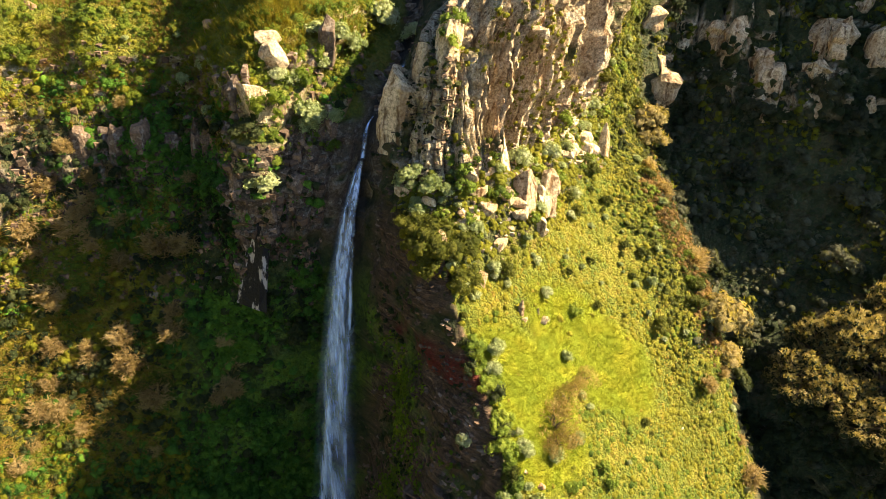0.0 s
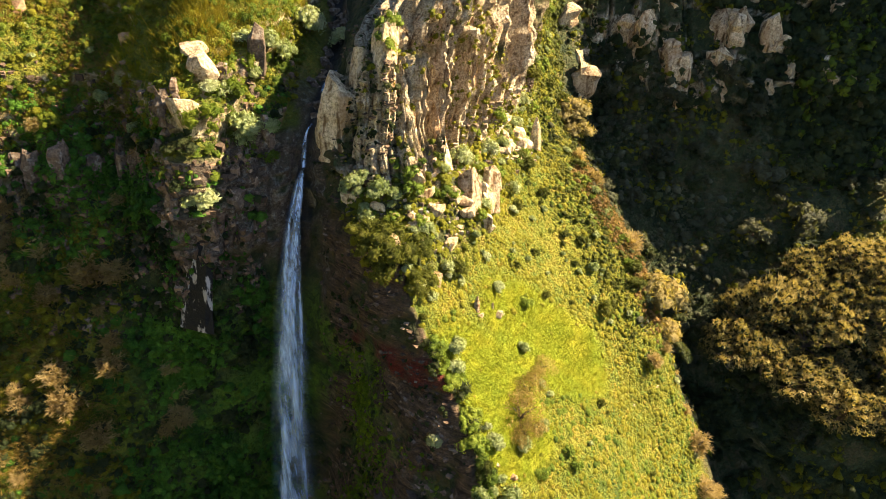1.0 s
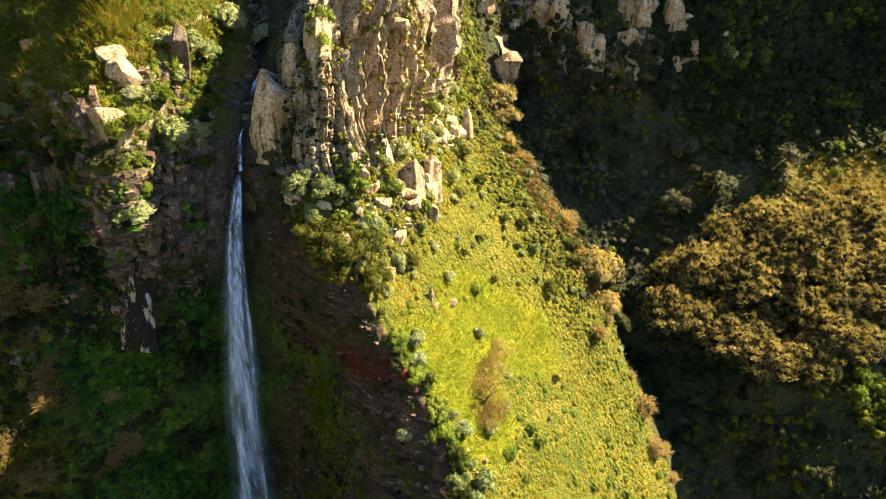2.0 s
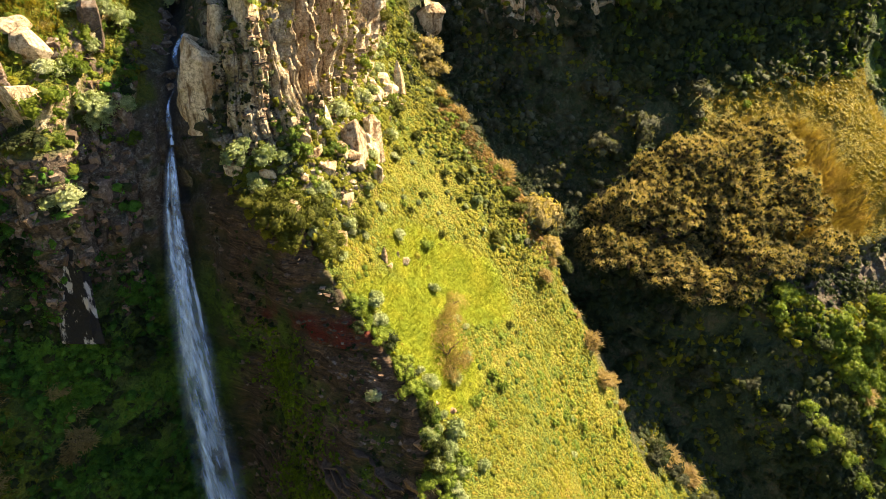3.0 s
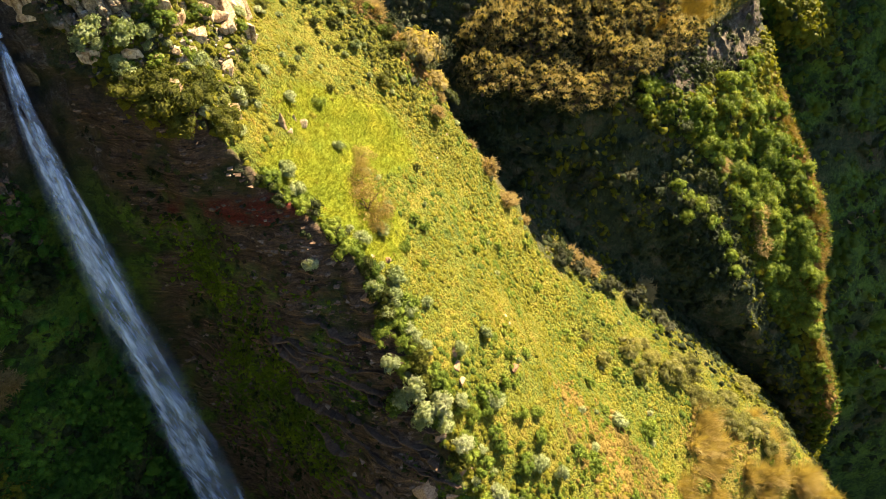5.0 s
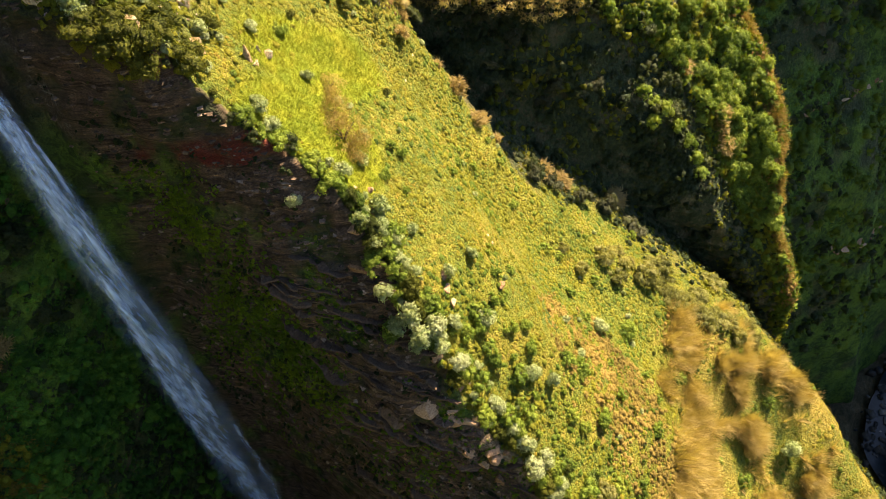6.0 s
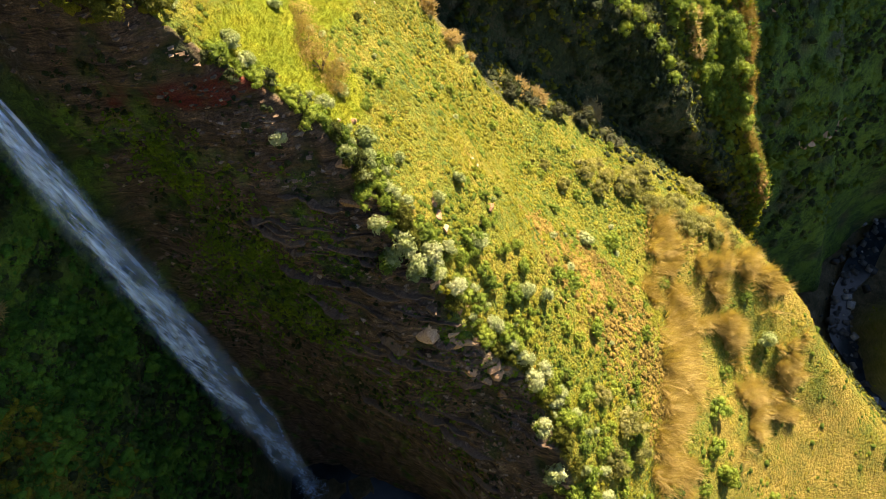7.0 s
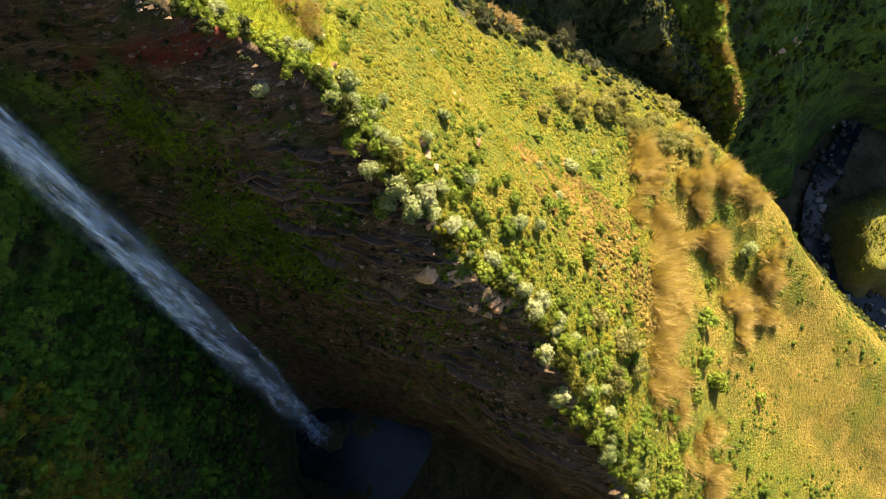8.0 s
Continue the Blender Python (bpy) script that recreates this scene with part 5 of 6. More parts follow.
TREES = [tree("golden_tree", 300 + k, M_GOLD, "evergreen tree with sun-browned golden crown on the far spur") for k in range(3)]
TREE_SPOTS = []
for row, ty in enumerate((39.5, 43.5, 47.5, 51.5, 55.0)):
    for col in range(9):
        tx = 37.5 + 4.3 * col + 2.1 * (row % 2) + random.uniform(-0.8, 0.8)
        if tx < 70.5 - 0.2 * abs(ty - 47) and tx > 37 + max(0, 46 - ty) * 0.9 and not (row == 4 and tx < 50):
            TREE_SPOTS.append((tx, ty + random.uniform(-0.8, 0.8), 99 + 0.5 * (ty - 43), random.uniform(0.75, 1.05)))
plant(TREES, at(*TREE_SPOTS), 0.85, 0.0)

# ---- cane on the lower slope ----


def cane_stand(path, half):
    """How dense the cane is: full along a path in plan, thinning over half a width."""
    best = np.full(UU.shape, 1e9)
    for (x0, y0), (x1, y1) in zip(path, path[1:]):
        t = np.clip(((LAND[..., 0] - x0) * (x1 - x0) + (LAND[..., 1] - y0) * (y1 - y0)) / ((x1 - x0) ** 2 + (y1 - y0) ** 2), 0, 1)
        best = np.minimum(best, np.hypot(LAND[..., 0] - x0 - t * (x1 - x0), LAND[..., 1] - y0 - t * (y1 - y0)))
    return (1 - step(0.0, half * 1.6, best + 2.0 * mid + 3.4 * fractal(LAND + 17, 5.0, 3))) * spur_face


for stand, count in ((cane_stand([(37, 3), (34.4, 0.2), (29.9, -3.8), (23.4, -7.7), (16.9, -10.2), (9, -13.7)], 3.6), 4600), (cane_stand([(36, -12), (32.7, -19.4), (29.5, -24.5)], 2.7), 1900),
                     (cane_stand([(46.8, -6.5), (47.6, -14)], 3.0), 1500), (cane_stand([(41.8, -24.8), (36.2, -28.3)], 2.2), 1100), (cane_stand([(8.5, -24), (4.6, -30.3)], 2.6), 1000), (cane_stand([(37.7, -2.7), (42.8, -6.2)], 1.8), 700)):
    sow("cane_thicket", CANES, count, stand ** 2 * (0.06 + step(-0.25, 0.35, fractal(LAND + 33, 2.6, 2))), 0.7, 2.2, M_CANE, "golden dry cane in a dense bent stand on the slope", "cane", 0.7, 0.0)
sow("rust_scrub", CUSH, 2200, cane_stand([(19.6, 12), (20.6, 8), (20.6, 3.4), (18.6, -2), (14, -7)], 4.2) + 0.7 * cane_stand([(36, 4), (41, 0)], 3.0), 0.3, 0.8, M_RUST, "rust-brown low scrub between the cane and the green slope", sink=0.1)

# ---- rocks ----


def rock_mesh(name, seed, height=1.0, sides=7, rings=6, lean=0.12, rough=0.2, taper=0.3):
    """A broken, many-sided block standing on its foot: uneven rings with flat facets."""
    g = np.random.default_rng(seed)
    a = np.linspace(0, 2 * np.pi, sides, endpoint=False) + g.uniform(-0.28, 0.28, sides)
    base_r = g.uniform(0.75, 1.2, sides)
    bm = bmesh.new()
    loops = []
    for k in range(rings):
        t = k / (rings - 1)
        r = base_r * (1 - taper * t) * (1 + rough * g.normal(size=sides) * 0.5) * (0.72 if k in (0, rings - 1) else 1.0)
        off = np.array([lean * t * g.normal(), lean * t * g.normal()])
        z = t * height + (0.10 * g.normal(size=sides) * height if k == rings - 1 else 0.03 * g.normal(size=sides))
        loops.append([bm.verts.new((math.cos(a[i]) * r[i] + off[0], math.sin(a[i]) * r[i] + off[1], z[i] if hasattr(z, "__len__") else z)) for i in range(sides)])
    for k in range(rings - 1):
        for i in range(sides):
            j = (i + 1) % sides
            bm.faces.new((loops[k][i], loops[k][j], loops[k + 1][j], loops[k + 1][i]))
    bm.faces.new(loops[-1])
    bm.faces.new(loops[0][::-1])
    bmesh.ops.bevel(bm, geom=list(bm.edges), offset=0.06, segments=1, affect="EDGES", clamp_overlap=True)
    bmesh.ops.triangulate(bm, faces=list(bm.faces))
    me = bpy.data.meshes.new(name)
    bm.to_mesh(me)
    bm.free()
    me.materials.append(M_ROCK)
    return me


def slab_mesh(name, seed, height, sides):
    """An upright column with plane sides, a few broken steps and a slanting top."""
    g = np.random.default_rng(seed)
    a = np.linspace(0, 2 * np.pi, sides, endpoint=False) + g.uniform(-0.35, 0.35, sides)
    rad = g.uniform(0.7, 1.15, sides)
    slant = g.normal(size=2) * 0.5
    cuts = np.sort(np.concatenate([[0, height], g.uniform(0.25, 0.95, 3) * height, g.uniform(0.25, 0.95, 3) * height + 0.15]))
    bm = bmesh.new()
    loops = []
    for k, z in enumerate(cuts):
        if k and k % 2 == 0:
            rad = rad * g.uniform(0.8, 1.02, sides)
        t = z / height
        loops.append([bm.verts.new((math.cos(a[i]) * rad[i] + 0.3 * t * slant[0], math.sin(a[i]) * rad[i] + 0.3 * t * slant[1],
                                    z + t * (slant[0] * math.cos(a[i]) + slant[1] * math.sin(a[i])) + 0.08 * g.normal())) for i in range(sides)])
    for k in range(len(cuts) - 1):
        for i in range(sides):
            j = (i + 1) % sides
            bm.faces.new((loops[k][i], loops[k][j], loops[k + 1][j], loops[k + 1][i]))
    bm.faces.new(loops[-1])
    bm.faces.new(loops[0][::-1])
    bmesh.ops.bevel(bm, geom=list(bm.edges), offset=0.05, segments=1, affect="EDGES", clamp_overlap=True)
    bmesh.ops.triangulate(bm, faces=list(bm.faces))
    me = bpy.data.meshes.new(name)
    bm.to_mesh(me)
    bm.free()
    me.materials.append(M_ROCK)
    return me


def finish_rock(bm, name, material, bevel):
    bmesh.ops.bevel(bm, geom=list(bm.edges), offset=bevel, segments=1, affect="EDGES", clamp_overlap=True)
    bmesh.ops.triangulate(bm, faces=list(bm.faces))
    me = bpy.data.meshes.new(name)
    bm.to_mesh(me)
    bm.free()
    me.materials.append(material)
    return me


def hull_mesh(name, seed, points=20, power=5.0):
    """An angular block with plane faces, about 2 m wide and 1.5 m high over its foot."""
    g = np.random.default_rng(seed)
    d = g.normal(size=(points, 3))
    d /= (np.abs(d) ** power).sum(1, keepdims=True) ** (1 / power)
    bm = bmesh.new()
    for x, y, z in d * g.uniform(0.82, 1.08, (points, 1)):
        bm.verts.new((x, y * 0.85, 0.75 + 0.75 * z))
    out = bmesh.ops.convex_hull(bm, input=list(bm.verts))
    bmesh.ops.delete(bm, geom=list({v for v in out["geom_interior"] + out["geom_unused"] if isinstance(v, bmesh.types.BMVert)}), context="VERTS")
    return finish_rock(bm, name, M_ROCK, 0.05)


def spar_mesh(name, seed, p0, p1, r0, r1, sides=6, flat=0.75, rings=7, point=0.75):
    """A leaning pillar from foot to head: plane sides broken by a few steps, and a slanting top."""
    g = np.random.default_rng(seed)
    p0, p1 = Vector(p0), Vector(p1)
    q = (p1 - p0).to_track_quat("Z", "Y").to_matrix()
    a = np.linspace(0, 2 * np.pi, sides, endpoint=False) + g.uniform(-0.3, 0.3, sides) + g.uniform(0, 1)
    shape = g.uniform(0.8, 1.15, sides)
    bm, loops = bmesh.new(), []
    for k in range(rings):
        t = (k + (0.3 * g.normal() if 0 < k < rings - 1 else 0)) / (rings - 1)
        shape = (shape * 0.75 + 0.25) * g.uniform(0.88, 1.12, sides)
        r = (r0 + (r1 - r0) * t) * (point if k == rings - 1 else 1.0)
        up = (p1 - p0).length * t + (0.5 * r * np.cos(a + seed) if k == rings - 1 else 0.12 * g.normal(size=sides))
        loops.append([bm.verts.new(p0 + q @ Vector((math.cos(a[i]) * r * shape[i], math.sin(a[i]) * r * shape[i] * flat, up[i]))) for i in range(sides)])
    for k in range(rings - 1):
        for i in range(sides):
            j = (i + 1) % sides
            bm.faces.new((loops[k][i], loops[k][j], loops[k + 1][j], loops[k + 1][i]))
    bm.faces.new(loops[-1])
    bm.faces.new(loops[0][::-1])
    return finish_rock(bm, name, M_ROCK, 0.05)


COLUMN_MESHES = [slab_mesh("rock_column", 500 + k, 8.0, 5 + k % 2) for k in range(8)]
STUB_MESHES = [rock_mesh("rock_column", 510 + k, 4.0, 7, 6, 0.2, 0.14, 0.25) for k in range(5)]
BLOCK_MESHES = [hull_mesh("boulder", 520 + k, 15 + k, 3.0 + k) for k in range(7)]
ROUND_MESHES = [hull_mesh("boulder", 530 + k, 34, 3.5) for k in range(4)]
PILLAR_MESHES = [rock_mesh("rock_column", 540 + k, 8.0, 9, 13, 0.1, 0.3, 0.3) for k in range(4)]
BASALT_MESHES = [m.copy() for m in STUB_MESHES]
for m in BASALT_MESHES:
    m.materials[0] = M_BASALT
ROW_MESHES = [rock_mesh("rock_column", 560 + k, 4.0, 8, 7, 0.05, 0.1, 0.1) for k in range(5)]
for m in ROW_MESHES:
    m.materials[0] = M_BASALT


TAN_MESHES = [m.copy() for m in BLOCK_MESHES[:4]]
for m in TAN_MESHES:
    m.materials[0] = M_TAN


def rock_at(mesh, p, size, tall=1.0, tilt=8, parent=None, name="rock_column", lean=0.0):
    ob = new(name, mesh)
    ob.matrix_basis = Matrix.Translation(Vector(p)) @ pose(0, 0, 0, random.uniform(-tilt, tilt) - lean, random.uniform(-tilt, tilt)) @ pose(0, 0, 0, 0, 0, random.uniform(0, 360)) @ Matrix.Diagonal((size, size * random.uniform(0.75, 1.2), size * tall, 1))
    ob.parent = parent
    return ob


def rock_group(name, label, places, meshes, tilt=6, lean=0.0, bury=0.55):
    top = tagged(new(name), label, "rock face")
    for k, (p, nrm, size, tall) in enumerate(places):
        rock_at(meshes[k % len(meshes)], np.array(p) - np.array(nrm) * size * bury - np.array([0, 0, size * tall * 1.2]), size, tall, tilt, top, lean=lean)
    return top


p, nn = pick(16, crag * step(126, 130, ZZ) * (ZZ < 139) * (UU > U_LIP - 0.3))
crag_rocks = [(a - np.array([0, 0, 2.0]), b, random.uniform(0.4, 0.8), random.uniform(0.7, 1.1)) for a, b in zip(p, nn)]
rock_group("crag", "pale weathered rock crag of upright broken columns", crag_rocks, PILLAR_MESHES + COLUMN_MESHES[:2], 3, 9.0, 0.5)
p, nn = pick(22, crag * (1 - step(125, 129, ZZ)))
rock_group("rock_rubble", "broken pale blocks at the foot of the crag", [(a, b, random.uniform(0.5, 1.3), random.uniform(0.8, 1.6)) for a, b in zip(p, nn)], BLOCK_MESHES, 24, 0.0, 0.3)
p, nn = pick(20, left_top * (ZZ < 139))
rock_group("ledge_rocks", "brown and pale rocks showing among the scrub above the fall", [(a, b, random.uniform(0.5, 1.3), random.uniform(0.7, 1.5)) for a, b in zip(p, nn)], [*BLOCK_MESHES[:3], *TAN_MESHES[:2]], 14, 0.0, 0.25)
# the leaning pillar and the round buttress by the fall
buttress = tagged(new("buttress"), "large leaning pale rock pillar and rounded buttress beside the fall", "rock")
for k, (p0, p1, r0, r1, sides) in enumerate((((-1.2, 48.0, 125.4), (0.9, 51.5, 138.3), 1.35, 1.0, 9), ((2.9, 48.6, 125.2), (1.5, 50.6, 131.4), 0.95, 0.5, 7), ((-3.0, 51.2, 122.0), (-1.4, 52.0, 136.0), 1.5, 0.9, 8),
                                             ((-4.1, 52.0, 127.2), (-3.3, 52.0, 133.6), 2.4, 1.7, 12), ((5.2, 50.2, 125.6), (4.4, 51.8, 130.5), 0.9, 0.4, 7), ((9.6, 55.2, 124.6), (8.8, 56.6, 129), 1.0, 0.5, 7))):
    ob = new("rock_pillar", spar_mesh("rock_pillar", 580 + k, p0, p1, r0, r1, sides, 0.85, 12))
    ob.parent = buttress
for k, (p0, p1, r0, r1) in enumerate((((6.6, 47.6, 120.8), (7.3, 49.1, 126.2), 1.75, 1.3), ((9.2, 50.4, 121.0), (9.8, 51.4, 125.2), 1.3, 1.0), ((8.6, 49.6, 121.4), (8.8, 50.2, 124.2), 0.7, 0.5), ((17.0, 62.2, 121.5), (17.3, 63.0, 125.0), 0.9, 0.4),
                                      ((4.4, 47.2, 122.6), (4.9, 47.9, 125.2), 0.8, 0.5), ((8.0, 42.5, 114.2), (8.3, 42.8, 116.2), 0.35, 0.25), ((6.5, 41.6, 115.6), (6.7, 41.9, 117.8), 0.4, 0.25))):
    ob = new("standing_rock", spar_mesh("standing_rock", 600 + k, p0, p1, r0, r1, 5, 0.55, 4, 0.35))
    tagged(ob, "tall angular pale block standing on the slope", "boulder", "standing rocks")
row = []
for k in range(19):
    q, nrm = snap(-35 + 0.9 * k + random.uniform(-0.15, 0.15), 55.2 - 0.04 * k, 124.2 + random.uniform(-0.4, 0.4))
    row.append((q, nrm, random.uniform(0.75, 1.15), random.uniform(0.95, 1.3)))
rock_group("columnar_cliff", "row of stubby brown basalt columns in the rock wall", row, ROW_MESHES, 3, 6.0, 0.4)
p, nn = pick(22, left_wall * (UU > 2.7) * step(117, 120, ZZ) * (1 - step(132, 135, ZZ)))
rock_group("broken_cliff", "broken brown and grey rock ribs beside the fall", [(a, b, random.uniform(0.5, 1.1), random.uniform(0.5, 1.0)) for a, b in zip(p, nn)], BASALT_MESHES, 6, 6.0)
p, nn = pick(60, step(U_RIM + 0.45, U_RIM + 0.7, UU) * (UU < U_S2 + 0.75) * step(119, 121.5, ZZ + 2 * wob) * (1 - step(129, 133, ZZ)))
rock_group("gully_crag", "pale rock outcrops half covered with creepers above the gully", [(a, b, random.uniform(0.8, 2.0), random.uniform(0.4, 0.8)) for a, b in zip(p, nn)], STUB_MESHES, 16, 8.0, 0.75)
bands = []
for (x0, y0, z0), (x1, y1, z1), n_rocks in (((95.1, 9.3, 62.5), (122, -2, 60.5), 16), ((95.5, -11.7, 34.5), (113, -17.5, 31), 12)):
    for k in range(n_rocks):
        f = (k + random.uniform(-0.4, 0.4)) / (n_rocks - 1)
        q, nrm = snap(x0 + (x1 - x0) * f, y0 + (y1 - y0) * f, z0 + (z1 - z0) * f + random.uniform(-0.8, 0.8))
        bands.append((q, nrm, random.uniform(0.7, 1.5), random.uniform(0.3, 0.55)))
rock_group("far_ledge", "broken band of tan rock on the far gorge wall", bands, TAN_MESHES, 14, 0.0, 0.2)
black = tagged(new("black_rock"), "wet black rock slab with pale crust", "rock")
slab = new("slab", spar_mesh("slab", 640, (-17.8, 47.1, 113.6), (-16.3, 48.5, 121.4), 2.2, 2.0, 6, 0.55, 6, 0.9))
slab.data.materials[0] = M_BLACK
slab.parent = black
p, nn = pick(26, np.exp(-((UU - U_FALL) / 0.16) ** 2) * step(129, 130, ZZ) * (ZZ < 137))
rock_group("stream_rocks", "dark wet rocks in the narrow stream bed above the fall", [(a, b, random.uniform(0.4, 0.8), random.uniform(0.3, 0.5)) for a, b in zip(p, nn)], BASALT_MESHES[:3], 12)
random.seed(41)
BOULDERS = [(*snap(-14.9, 54.0, 133.4), 1.25, 1.3), (*snap(-14.8, 54.2, 135.6), 1.1, 0.8), (*snap(15.4, 60.6, 122.6), 1.2, 1.0), (*snap(15.0, 61.0, 124.2), 1.1, 0.9), (*snap(-15.2, 51.2, 130.8), 1.2, 2.2), (*snap(13.2, 57.3, 124.0), 1.1, 1.2), (*snap(13.4, 57.6, 125.6), 0.9, 0.9), (*snap(15.6, 60.0, 123), 1.0, 1.5),
            (*snap(9.6, 49.8, 121.6), 1.0, 1.7), (*snap(8.4, 48.0, 121), 0.8, 1.3), (*snap(6.8, 41.4, 116.1), 0.3, 1.3), (*snap(8.8, 42.3, 114.9), 0.4, 1.5)]
p, nn = pick(62, crag * (UU < U_SR) * np.exp(-((ZZ - 123.8) / 2.4) ** 2))
BOULDERS += [(a, b, 0.3 + 0.75 * random.random() ** 1.6, random.uniform(0.6, 1.4)) for a, b in zip(p, nn)]
p, nn = pick(12, spur_face * step(72, 85, ZZ) * (0.3 + 4 * lip_zone) * (1 - smooth_meadow))
BOULDERS += [(a, b, random.uniform(0.14, 0.32), random.uniform(0.5, 0.8)) for a, b in zip(p, nn)]
for k, (q, nrm, size, tall) in enumerate(BOULDERS):
    ob = rock_at(ROUND_MESHES[k % 4] if k < 4 else BLOCK_MESHES[k % len(BLOCK_MESHES)], q - nrm * 0.2 * size - np.array([0, 0, 0.5 * size]), size, tall, 14, None, "boulder")
    tagged(ob, "angular pale brown boulder lying on the slope", "boulder", "boulders")


# ---- strata of the shaded cliff and the tan rock under its lip ----


def on_land(u, z):
    """The place and the normal of the land at a line number and a height."""
    j, i = np.interp(u, UCOL, np.arange(len(UCOL))), np.interp(z, ROWS_Z, np.arange(len(ROWS_Z)))
    j0, i0 = np.minimum(j.astype(int), len(UCOL) - 2), np.minimum(i.astype(int), len(ROWS_Z) - 2)
    a, b = (j - j0)[:, None], (i - i0)[:, None]
    p = (LAND[i0, j0] * (1 - a) + LAND[i0, j0 + 1] * a) * (1 - b) + (LAND[i0 + 1, j0] * (1 - a) + LAND[i0 + 1, j0 + 1] * a) * b
    return p, NRM[i0, j0]


def rock_ledge(parent, z0, u0, u1, dip, out, thick, seed):
    """A broken bed of rock standing out of the cliff."""
    g = np.random.default_rng(seed)
    n = max(8, int((u1 - u0) * 55))
    u = np.linspace(u0, u1, n)
    z = z0 + dip * (u - u0) + 0.25 * vnoise(np.stack([u * 5, u * 0 + seed, u * 0], -1)) + 0.03 * g.normal(size=n)
    p, nrm = on_land(u, z)
    ends = np.minimum(step(0, 0.15, (u - u0) / (u1 - u0)), 1 - step(0.85, 1, (u - u0) / (u1 - u0)))
    o = (out * (0.85 + 0.15 * g.random(n)) * (0.2 + 0.8 * ends) * (0.45 + 0.55 * step(-0.6, 0.2, vnoise(np.stack([u * 14, u * 0 + seed + 0.5, u * 0], -1)))))[:, None]
    t = (thick * g.uniform(0.6, 1.3, n))[:, None] * np.array([0, 0, 1.0])
    rows = np.stack([p - nrm * 0.4 + t * 0.8, p + nrm * o * 0.8 + t * 0.5, p + nrm * o, p + nrm * o * 0.85 - t * 0.5, p - nrm * 0.4 - t * 0.9], 0)
    ob = new("rock_ledge", mesh_from("rock_ledge", rows.reshape(-1, 3), grid_faces(5, n), smooth=False))
    ob.data.materials.append(M_LEDGE)
    ob.parent = parent


strata_top = tagged(new("rock_strata"), "thin brown rock beds standing out of the shaded cliff", "rock face")
for k in range(64):
    zk = 58 + 48 * random.random()
    uk = U_WM + random.uniform(-0.35, 0.7)
    rock_ledge(strata_top, zk, uk, min(uk + random.uniform(0.18, 0.5), U_LIP - 0.03), -random.uniform(1.0, 4.5), random.uniform(0.3, 0.95), random.uniform(0.1, 0.28), 700 + k)
tan = []
for z, u in [(85.5, -0.05), (86.5, -0.08), (88, -0.06), (90, -0.1), (92, -0.06), (93.5, -0.09), (94.5, -0.05), (96, -0.1), (99, -0.07), (101, -0.06), (78, -0.06), (73, -0.05), (105, -0.06), (109, -0.05), (112, -0.04), (84, -0.12), (80, -0.1)]:
    q, nrm = on_land(np.array([U_LIP + u]), np.array([z]))
    tan.append((q[0], nrm[0], random.uniform(0.9, 1.5) if 84 < z < 97 else random.uniform(0.6, 1.1), random.uniform(0.5, 0.9)))
for q in ((1.2, 16.5, 93.6), (1.8, 15.2, 92.8), (2.2, 14.2, 92.2), (2.0, 12.6, 90.8), (1.9, 11.6, 90), (0.4, 18.2, 95), (3.6, 27.4, 105.6), (4.4, 29.4, 108.2), (3.4, 25.8, 104)):
    q, nrm = snap(*q)
    tan.append((q + np.array(nrm) * 0.5, nrm, random.uniform(0.9, 1.5), random.uniform(0.7, 1.1)))
for q in ((1.4, 16.3, 94.4), (2.3, 14.8, 93.2), (2.9, 13.0, 91.6), (0.2, 13.6, 91.2), (0.5, 11.6, 88.6), (1.4, 10.2, 86.4)):
    q, nrm = snap(*q)
    tan.append((q + np.array(nrm) * 0.25, nrm, random.uniform(0.8, 1.2), random.uniform(0.6, 0.9)))
scars = []
for q in ((8.2, 23.6, 101.4), (7.7, 22.5, 100.9), (7.1, 21.6, 100.3), (7.0, 30.2, 107.6), (6.4, 29.5, 107.6), (7.5, 31.1, 108.4), (5.9, 28.4, 107.2), (13.0, 20.6, 96.8)):
    q, nrm = snap(*q)
    scars.append((q + np.array(nrm) * 0.25, nrm, random.uniform(0.4, 0.75), random.uniform(0.7, 1.3)))
rock_group("scar_rocks", "tan rocks showing in narrow scars of the sunlit slope", scars, TAN_MESHES, 18, 0.0, 0.4)
rock_group("lip_rocks", "tan and orange rock outcrop under the lip of the spur", tan, TAN_MESHES, 18, 0.0, 0.5)

# ---- water ----


def make_fall_material():
    n = Nodes("falling_water")
    streak = n.noise(1.0, 4, 0.55, stretch=(4.5, 4.5, 0.05))
    gusts = n.noise(1.0, 3, 0.5, stretch=(0.9, 0.9, 0.16))
    f = n.math("ADD", n.math("MULTIPLY", streak, 1.0), n.math("MULTIPLY", gusts, 0.9))
    f = n.math("MULTIPLY", n.math("SUBTRACT", f, 0.68), n.attr("body"))
    alpha = n.ramp(f, [(0.0, (0, 0, 0)), (0.22, (0.28, 0.28, 0.28)), (0.6, (0.95, 0.95, 0.95))])
    n.done((0.58, 0.74, 1.0), 0.45)
    tp = n.add("ShaderNodeBsdfTransparent")
    ms = n.add("ShaderNodeMixShader")
    n.link(alpha, ms.inputs[0])
    n.link(tp.outputs[0], ms.inputs[1])
    n.link(n.b.outputs[0], ms.inputs[2])
    n.link(ms.outputs[0], n.t.nodes["Material Output"].inputs["Surface"])
    return n.m


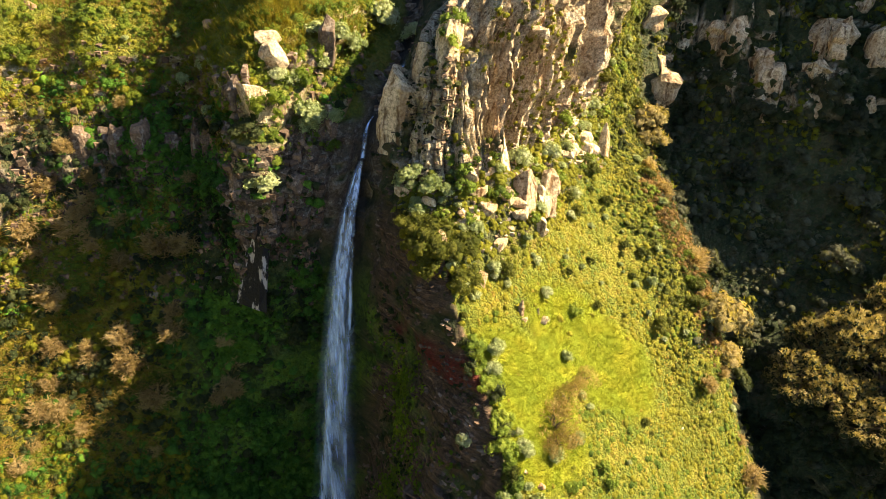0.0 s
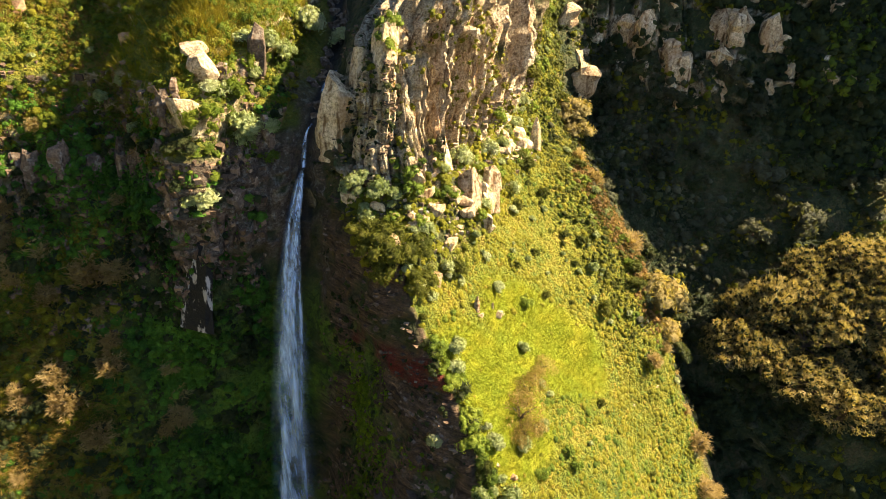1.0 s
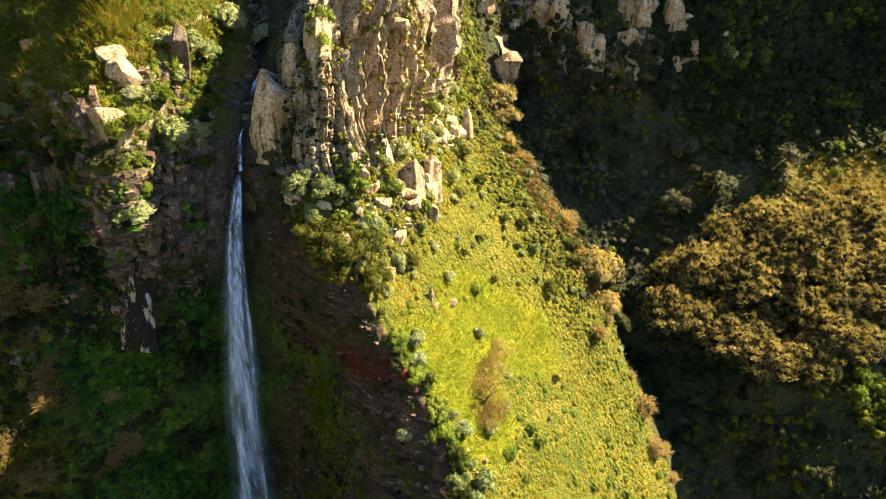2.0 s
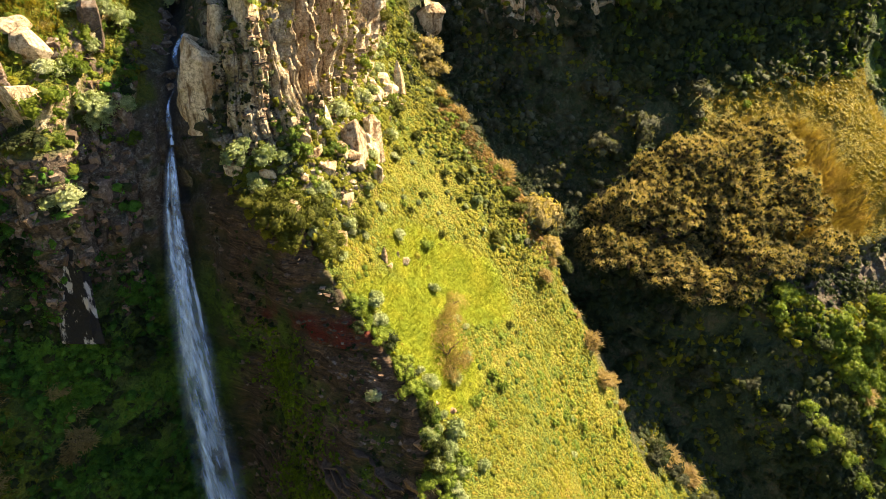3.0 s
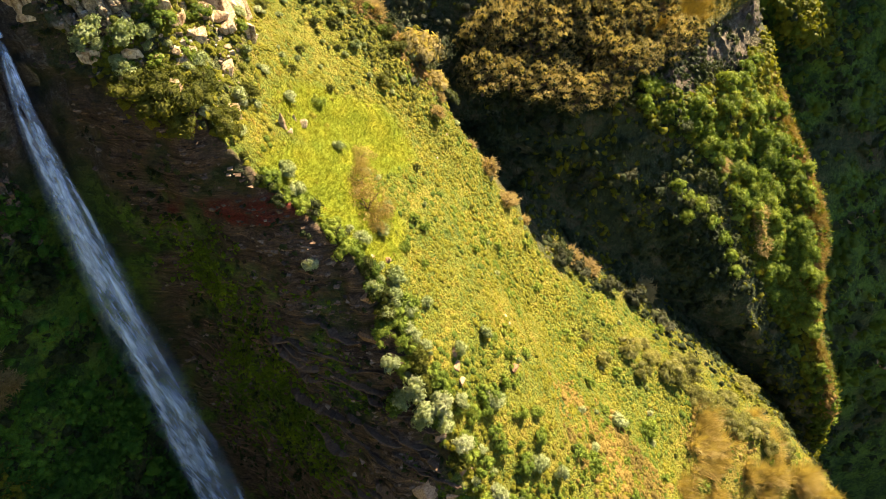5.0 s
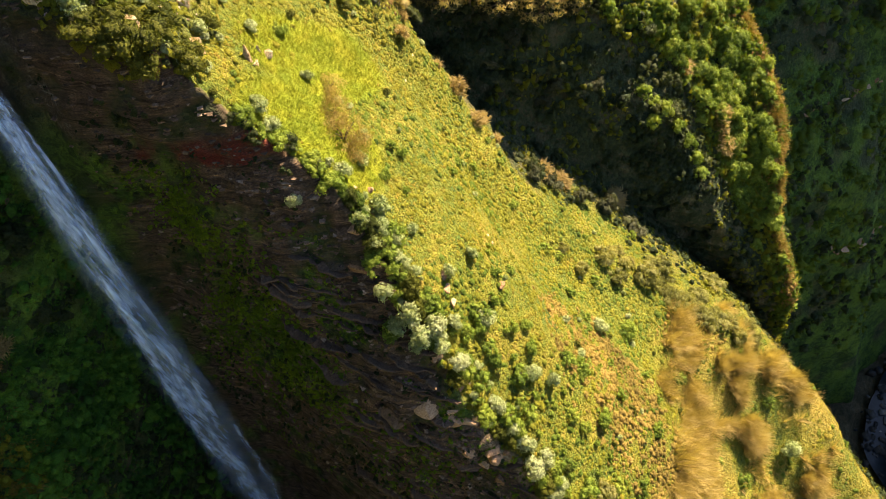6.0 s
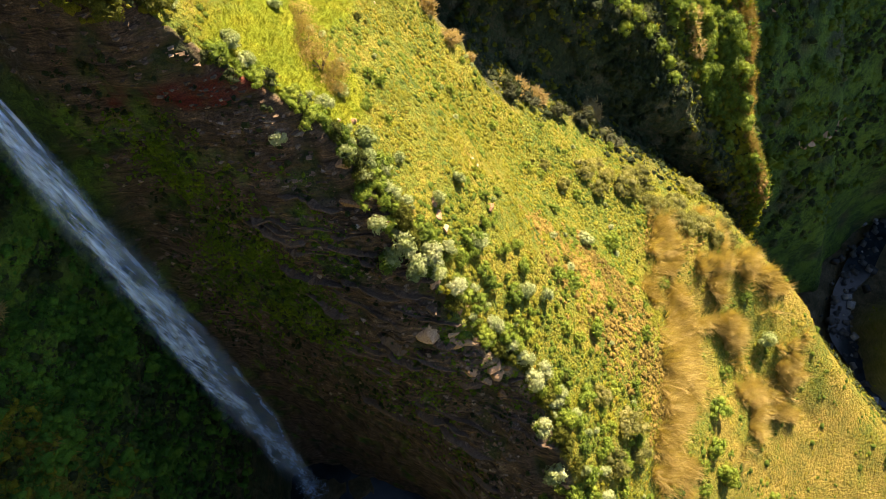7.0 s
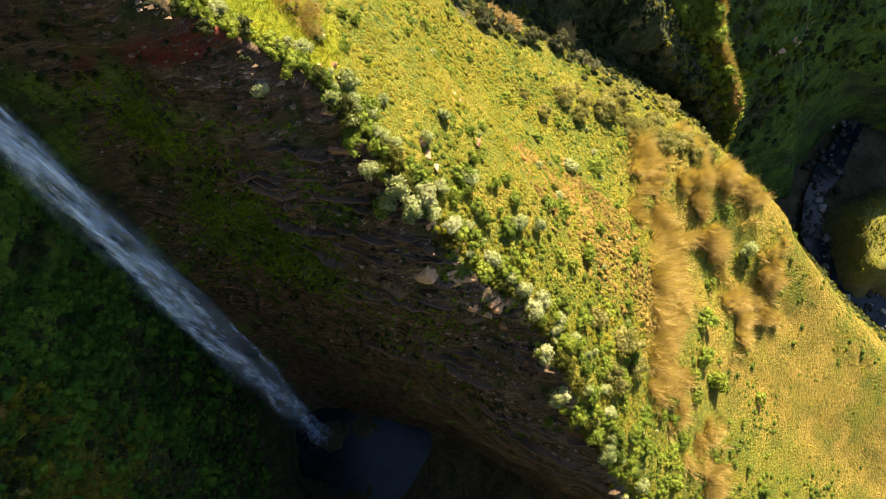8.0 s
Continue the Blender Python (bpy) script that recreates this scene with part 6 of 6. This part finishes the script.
def make_pool_material():
    n = Nodes("pool_water")
    n.b.inputs["Specular IOR Level"].default_value = 0.25
    n.bump(n.noise(1.5, 5, 0.6), 0.06, 0.6)
    return n.done(n.ramp(n.noise(0.3, 4, 0.6), [(0.35, (0.006, 0.009, 0.012)), (0.7, (0.02, 0.028, 0.036))]), 0.12)


FALL = [(126.4, -7.15, 50.9, 0.25), (125.4, -7.45, 50.4, 0.5), (122, -8.3, 49.3, 0.85), (115, -9.6, 47.6, 1.6), (106, -10.7, 46.6, 2.35), (88, -12.3, 45.2, 3.2),
        (65, -14.7, 43.2, 3.9), (42, -17.2, 41, 4.2), (20, -19.7, 38.4, 3.7), (3, -21.5, 37, 3.0)]


def waterfall():
    fz, fx, fy, fw = np.array(FALL[::-1]).T
    z = np.linspace(3, 126.4, 260)
    top = new("waterfall")
    tagged(top, "thin white waterfall dropping into a dark gorge pool", "waterfall")
    veils = [(0, 0, 0.62, 1.3), (0.12, -0.5, 1.35, 0.45), (0.45, 0.5, 0.36, 1.2), (-0.45, 0.4, 0.34, 1.2), (0.05, 0.9, 0.24, 1.3), (0.95, 0.1, 0.2, 0.9)]
    for k, (side, fwd, width, thick) in enumerate(veils):
        s = np.linspace(-1, 1, 11)
        zz, ss = np.meshgrid(z, s, indexing="ij")
        full = np.interp(zz, fz, fw)
        w = full * width
        drift = vnoise(np.stack([zz * 0.09, zz * 0 + 5.3 * k, zz * 0], -1)) * 0.22 + vnoise(np.stack([zz * 0.3, zz * 0 + 3.1 * k, zz * 0 + 4], -1)) * 0.06
        x = np.interp(zz, fz, fx) + ss * w * 0.62 + (side * 0.6 + drift) * full
        y = np.interp(zz, fz, fy) - 0.25 * w * (1 - ss**2) - fwd * full * 0.25
        g = np.stack([x, y, zz], -1)
        fade = step(-0.5, 0.1, vnoise(np.stack([zz * 0.055, zz * 0 + 9.7 * k, zz * 0], -1)) + (0.9 if k < 2 else 0.25))
        ob = new("veil", mesh_from("veil", g.reshape(-1, 3), grid_faces(*g.shape[:2]), {"body": (1 - ss**2) * thick * fade * (0.62 + 0.38 * step(10, 70, zz)) * (1 - step(125.2, 126.4, zz))}))
        ob.data.materials.append(M_FALL)
        ob.parent = top
    # spray at the foot
    v, f, tint = leaf_cloud([(-21.5 + random.uniform(-2.5, 2.5), 36.5 + random.uniform(-2.5, 2), 2.2 + random.uniform(0, 2.5), random.uniform(0.8, 1.6), 0.7) for _ in range(16)], 40, 0.12, 1.2, seed=77)
    foam = new("spray", mesh_from("spray", v, f, {"body": np.full(len(v), 1.2)}))
    foam.data.materials.append(M_FALL)
    foam.parent = top


def stream():
    """The narrow run of water down to the lip of the fall."""
    z = np.linspace(127.4, 134.0, 70)
    p, nrm = on_land(np.interp(z, [126, 127.6, 131.6, 134], [4.9, 4.93, 5.2, 5.2]), z)
    for _ in range(3):
        p[1:-1] = (p[:-2] + p[1:-1] * 2 + p[2:]) / 4
    p[0] = (-7.25, 51.2, 126.2)
    s = np.linspace(-1, 1, 5)
    width = 0.2 + 0.1 * vnoise(np.stack([z * 0.9, z * 0, z * 0], -1))
    p[:, 0] += 0.35 * vnoise(np.stack([z * 0.8, z * 0 + 7, z * 0], -1))
    out = np.array([0.12, -0.45, 0.35])
    g = p[:, None, :] + out + np.stack([s[None, :] * width[:, None], 0 * s[None, :] * width[:, None], -0.06 * s[None, :] ** 2 + 0 * width[:, None]], -1)
    body = (1 - s[None, :] ** 2) * (0.15 + 1.1 * step(-0.05, 0.5, vnoise(np.stack([z * 0.7, z * 0 + 3, z * 0], -1))))[:, None]
    ob = new("stream", mesh_from("stream", g.reshape(-1, 3), grid_faces(*g.shape[:2]), {"body": body}))
    ob.data.materials.append(M_FALL)
    tagged(ob, "thin white stream running down a dark rock channel", "stream")


def river():
    """The dark stream on the gorge floor, with its stones."""
    path = np.array([(74, -112), (85, -88), (92, -68), (99, -57), (113, -53), (128, -55), (155, -57), (190, -66)], float)
    t = np.linspace(0, len(path) - 1, 90)
    line = np.stack([np.interp(t, np.arange(len(path)), path[:, c]) for c in (0, 1)], -1)
    for _ in range(6):
        line[1:-1] = (line[:-2] + 2 * line[1:-1] + line[2:]) / 4
    d = np.gradient(line, axis=0)
    side = np.stack([-d[:, 1], d[:, 0]], -1) / np.linalg.norm(d, axis=1, keepdims=True)
    half = 3.4 + 0.9 * vnoise(np.stack([t * 1.7, t * 0, t * 0], -1))
    s = np.linspace(-1, 1, 7)
    xy = line[:, None] + side[:, None] * (half[:, None] * s[None])[..., None]
    g = np.concatenate([xy, np.full((*xy.shape[:2], 1), -29.4)], -1)
    ob = new("river", mesh_from("river", g.reshape(-1, 3), grid_faces(*g.shape[:2])))
    ob.data.materials.append(make_pool_material())
    tagged(ob, "narrow dark stream on the gorge floor", "water", kind="structure")
    k = RNG.integers(0, 90, 260)
    q = line[k] + side[k] * (half[k] * RNG.normal(size=260) * 0.9)[:, None] + RNG.normal(size=(260, 2)) * 0.8
    scatter("river_stones", BLOCKY_CHIPS, np.column_stack([q, np.full(260, -29.5)]), np.tile((0.0, 0.0, 1.0), (260, 1)), sizes_of(260, 0.3, 1.3), M_RIVER, "grey stones in the dark stream bed", "stones", 0.6, 0.1)


def pool():
    r, a = np.meshgrid(np.linspace(0, 1, 14), np.linspace(0, 2 * np.pi, 61), indexing="ij")
    edge = 1 + 0.18 * vnoise(np.stack([np.cos(a) * 2, np.sin(a) * 2, a * 0], -1))
    g = np.stack([-17.5 + 14 * r * edge * np.cos(a), 29 + 16 * r * edge * np.sin(a), np.full(r.shape, 1.6)], -1)
    ob = new("pool", mesh_from("pool", g.reshape(-1, 3), grid_faces(*g.shape[:2])))
    ob.data.materials.append(make_pool_material())
    tagged(ob, "dark still plunge pool at the foot of the fall", "water", kind="structure")


M_FALL = make_fall_material()
waterfall()
pool()
river()
stream()
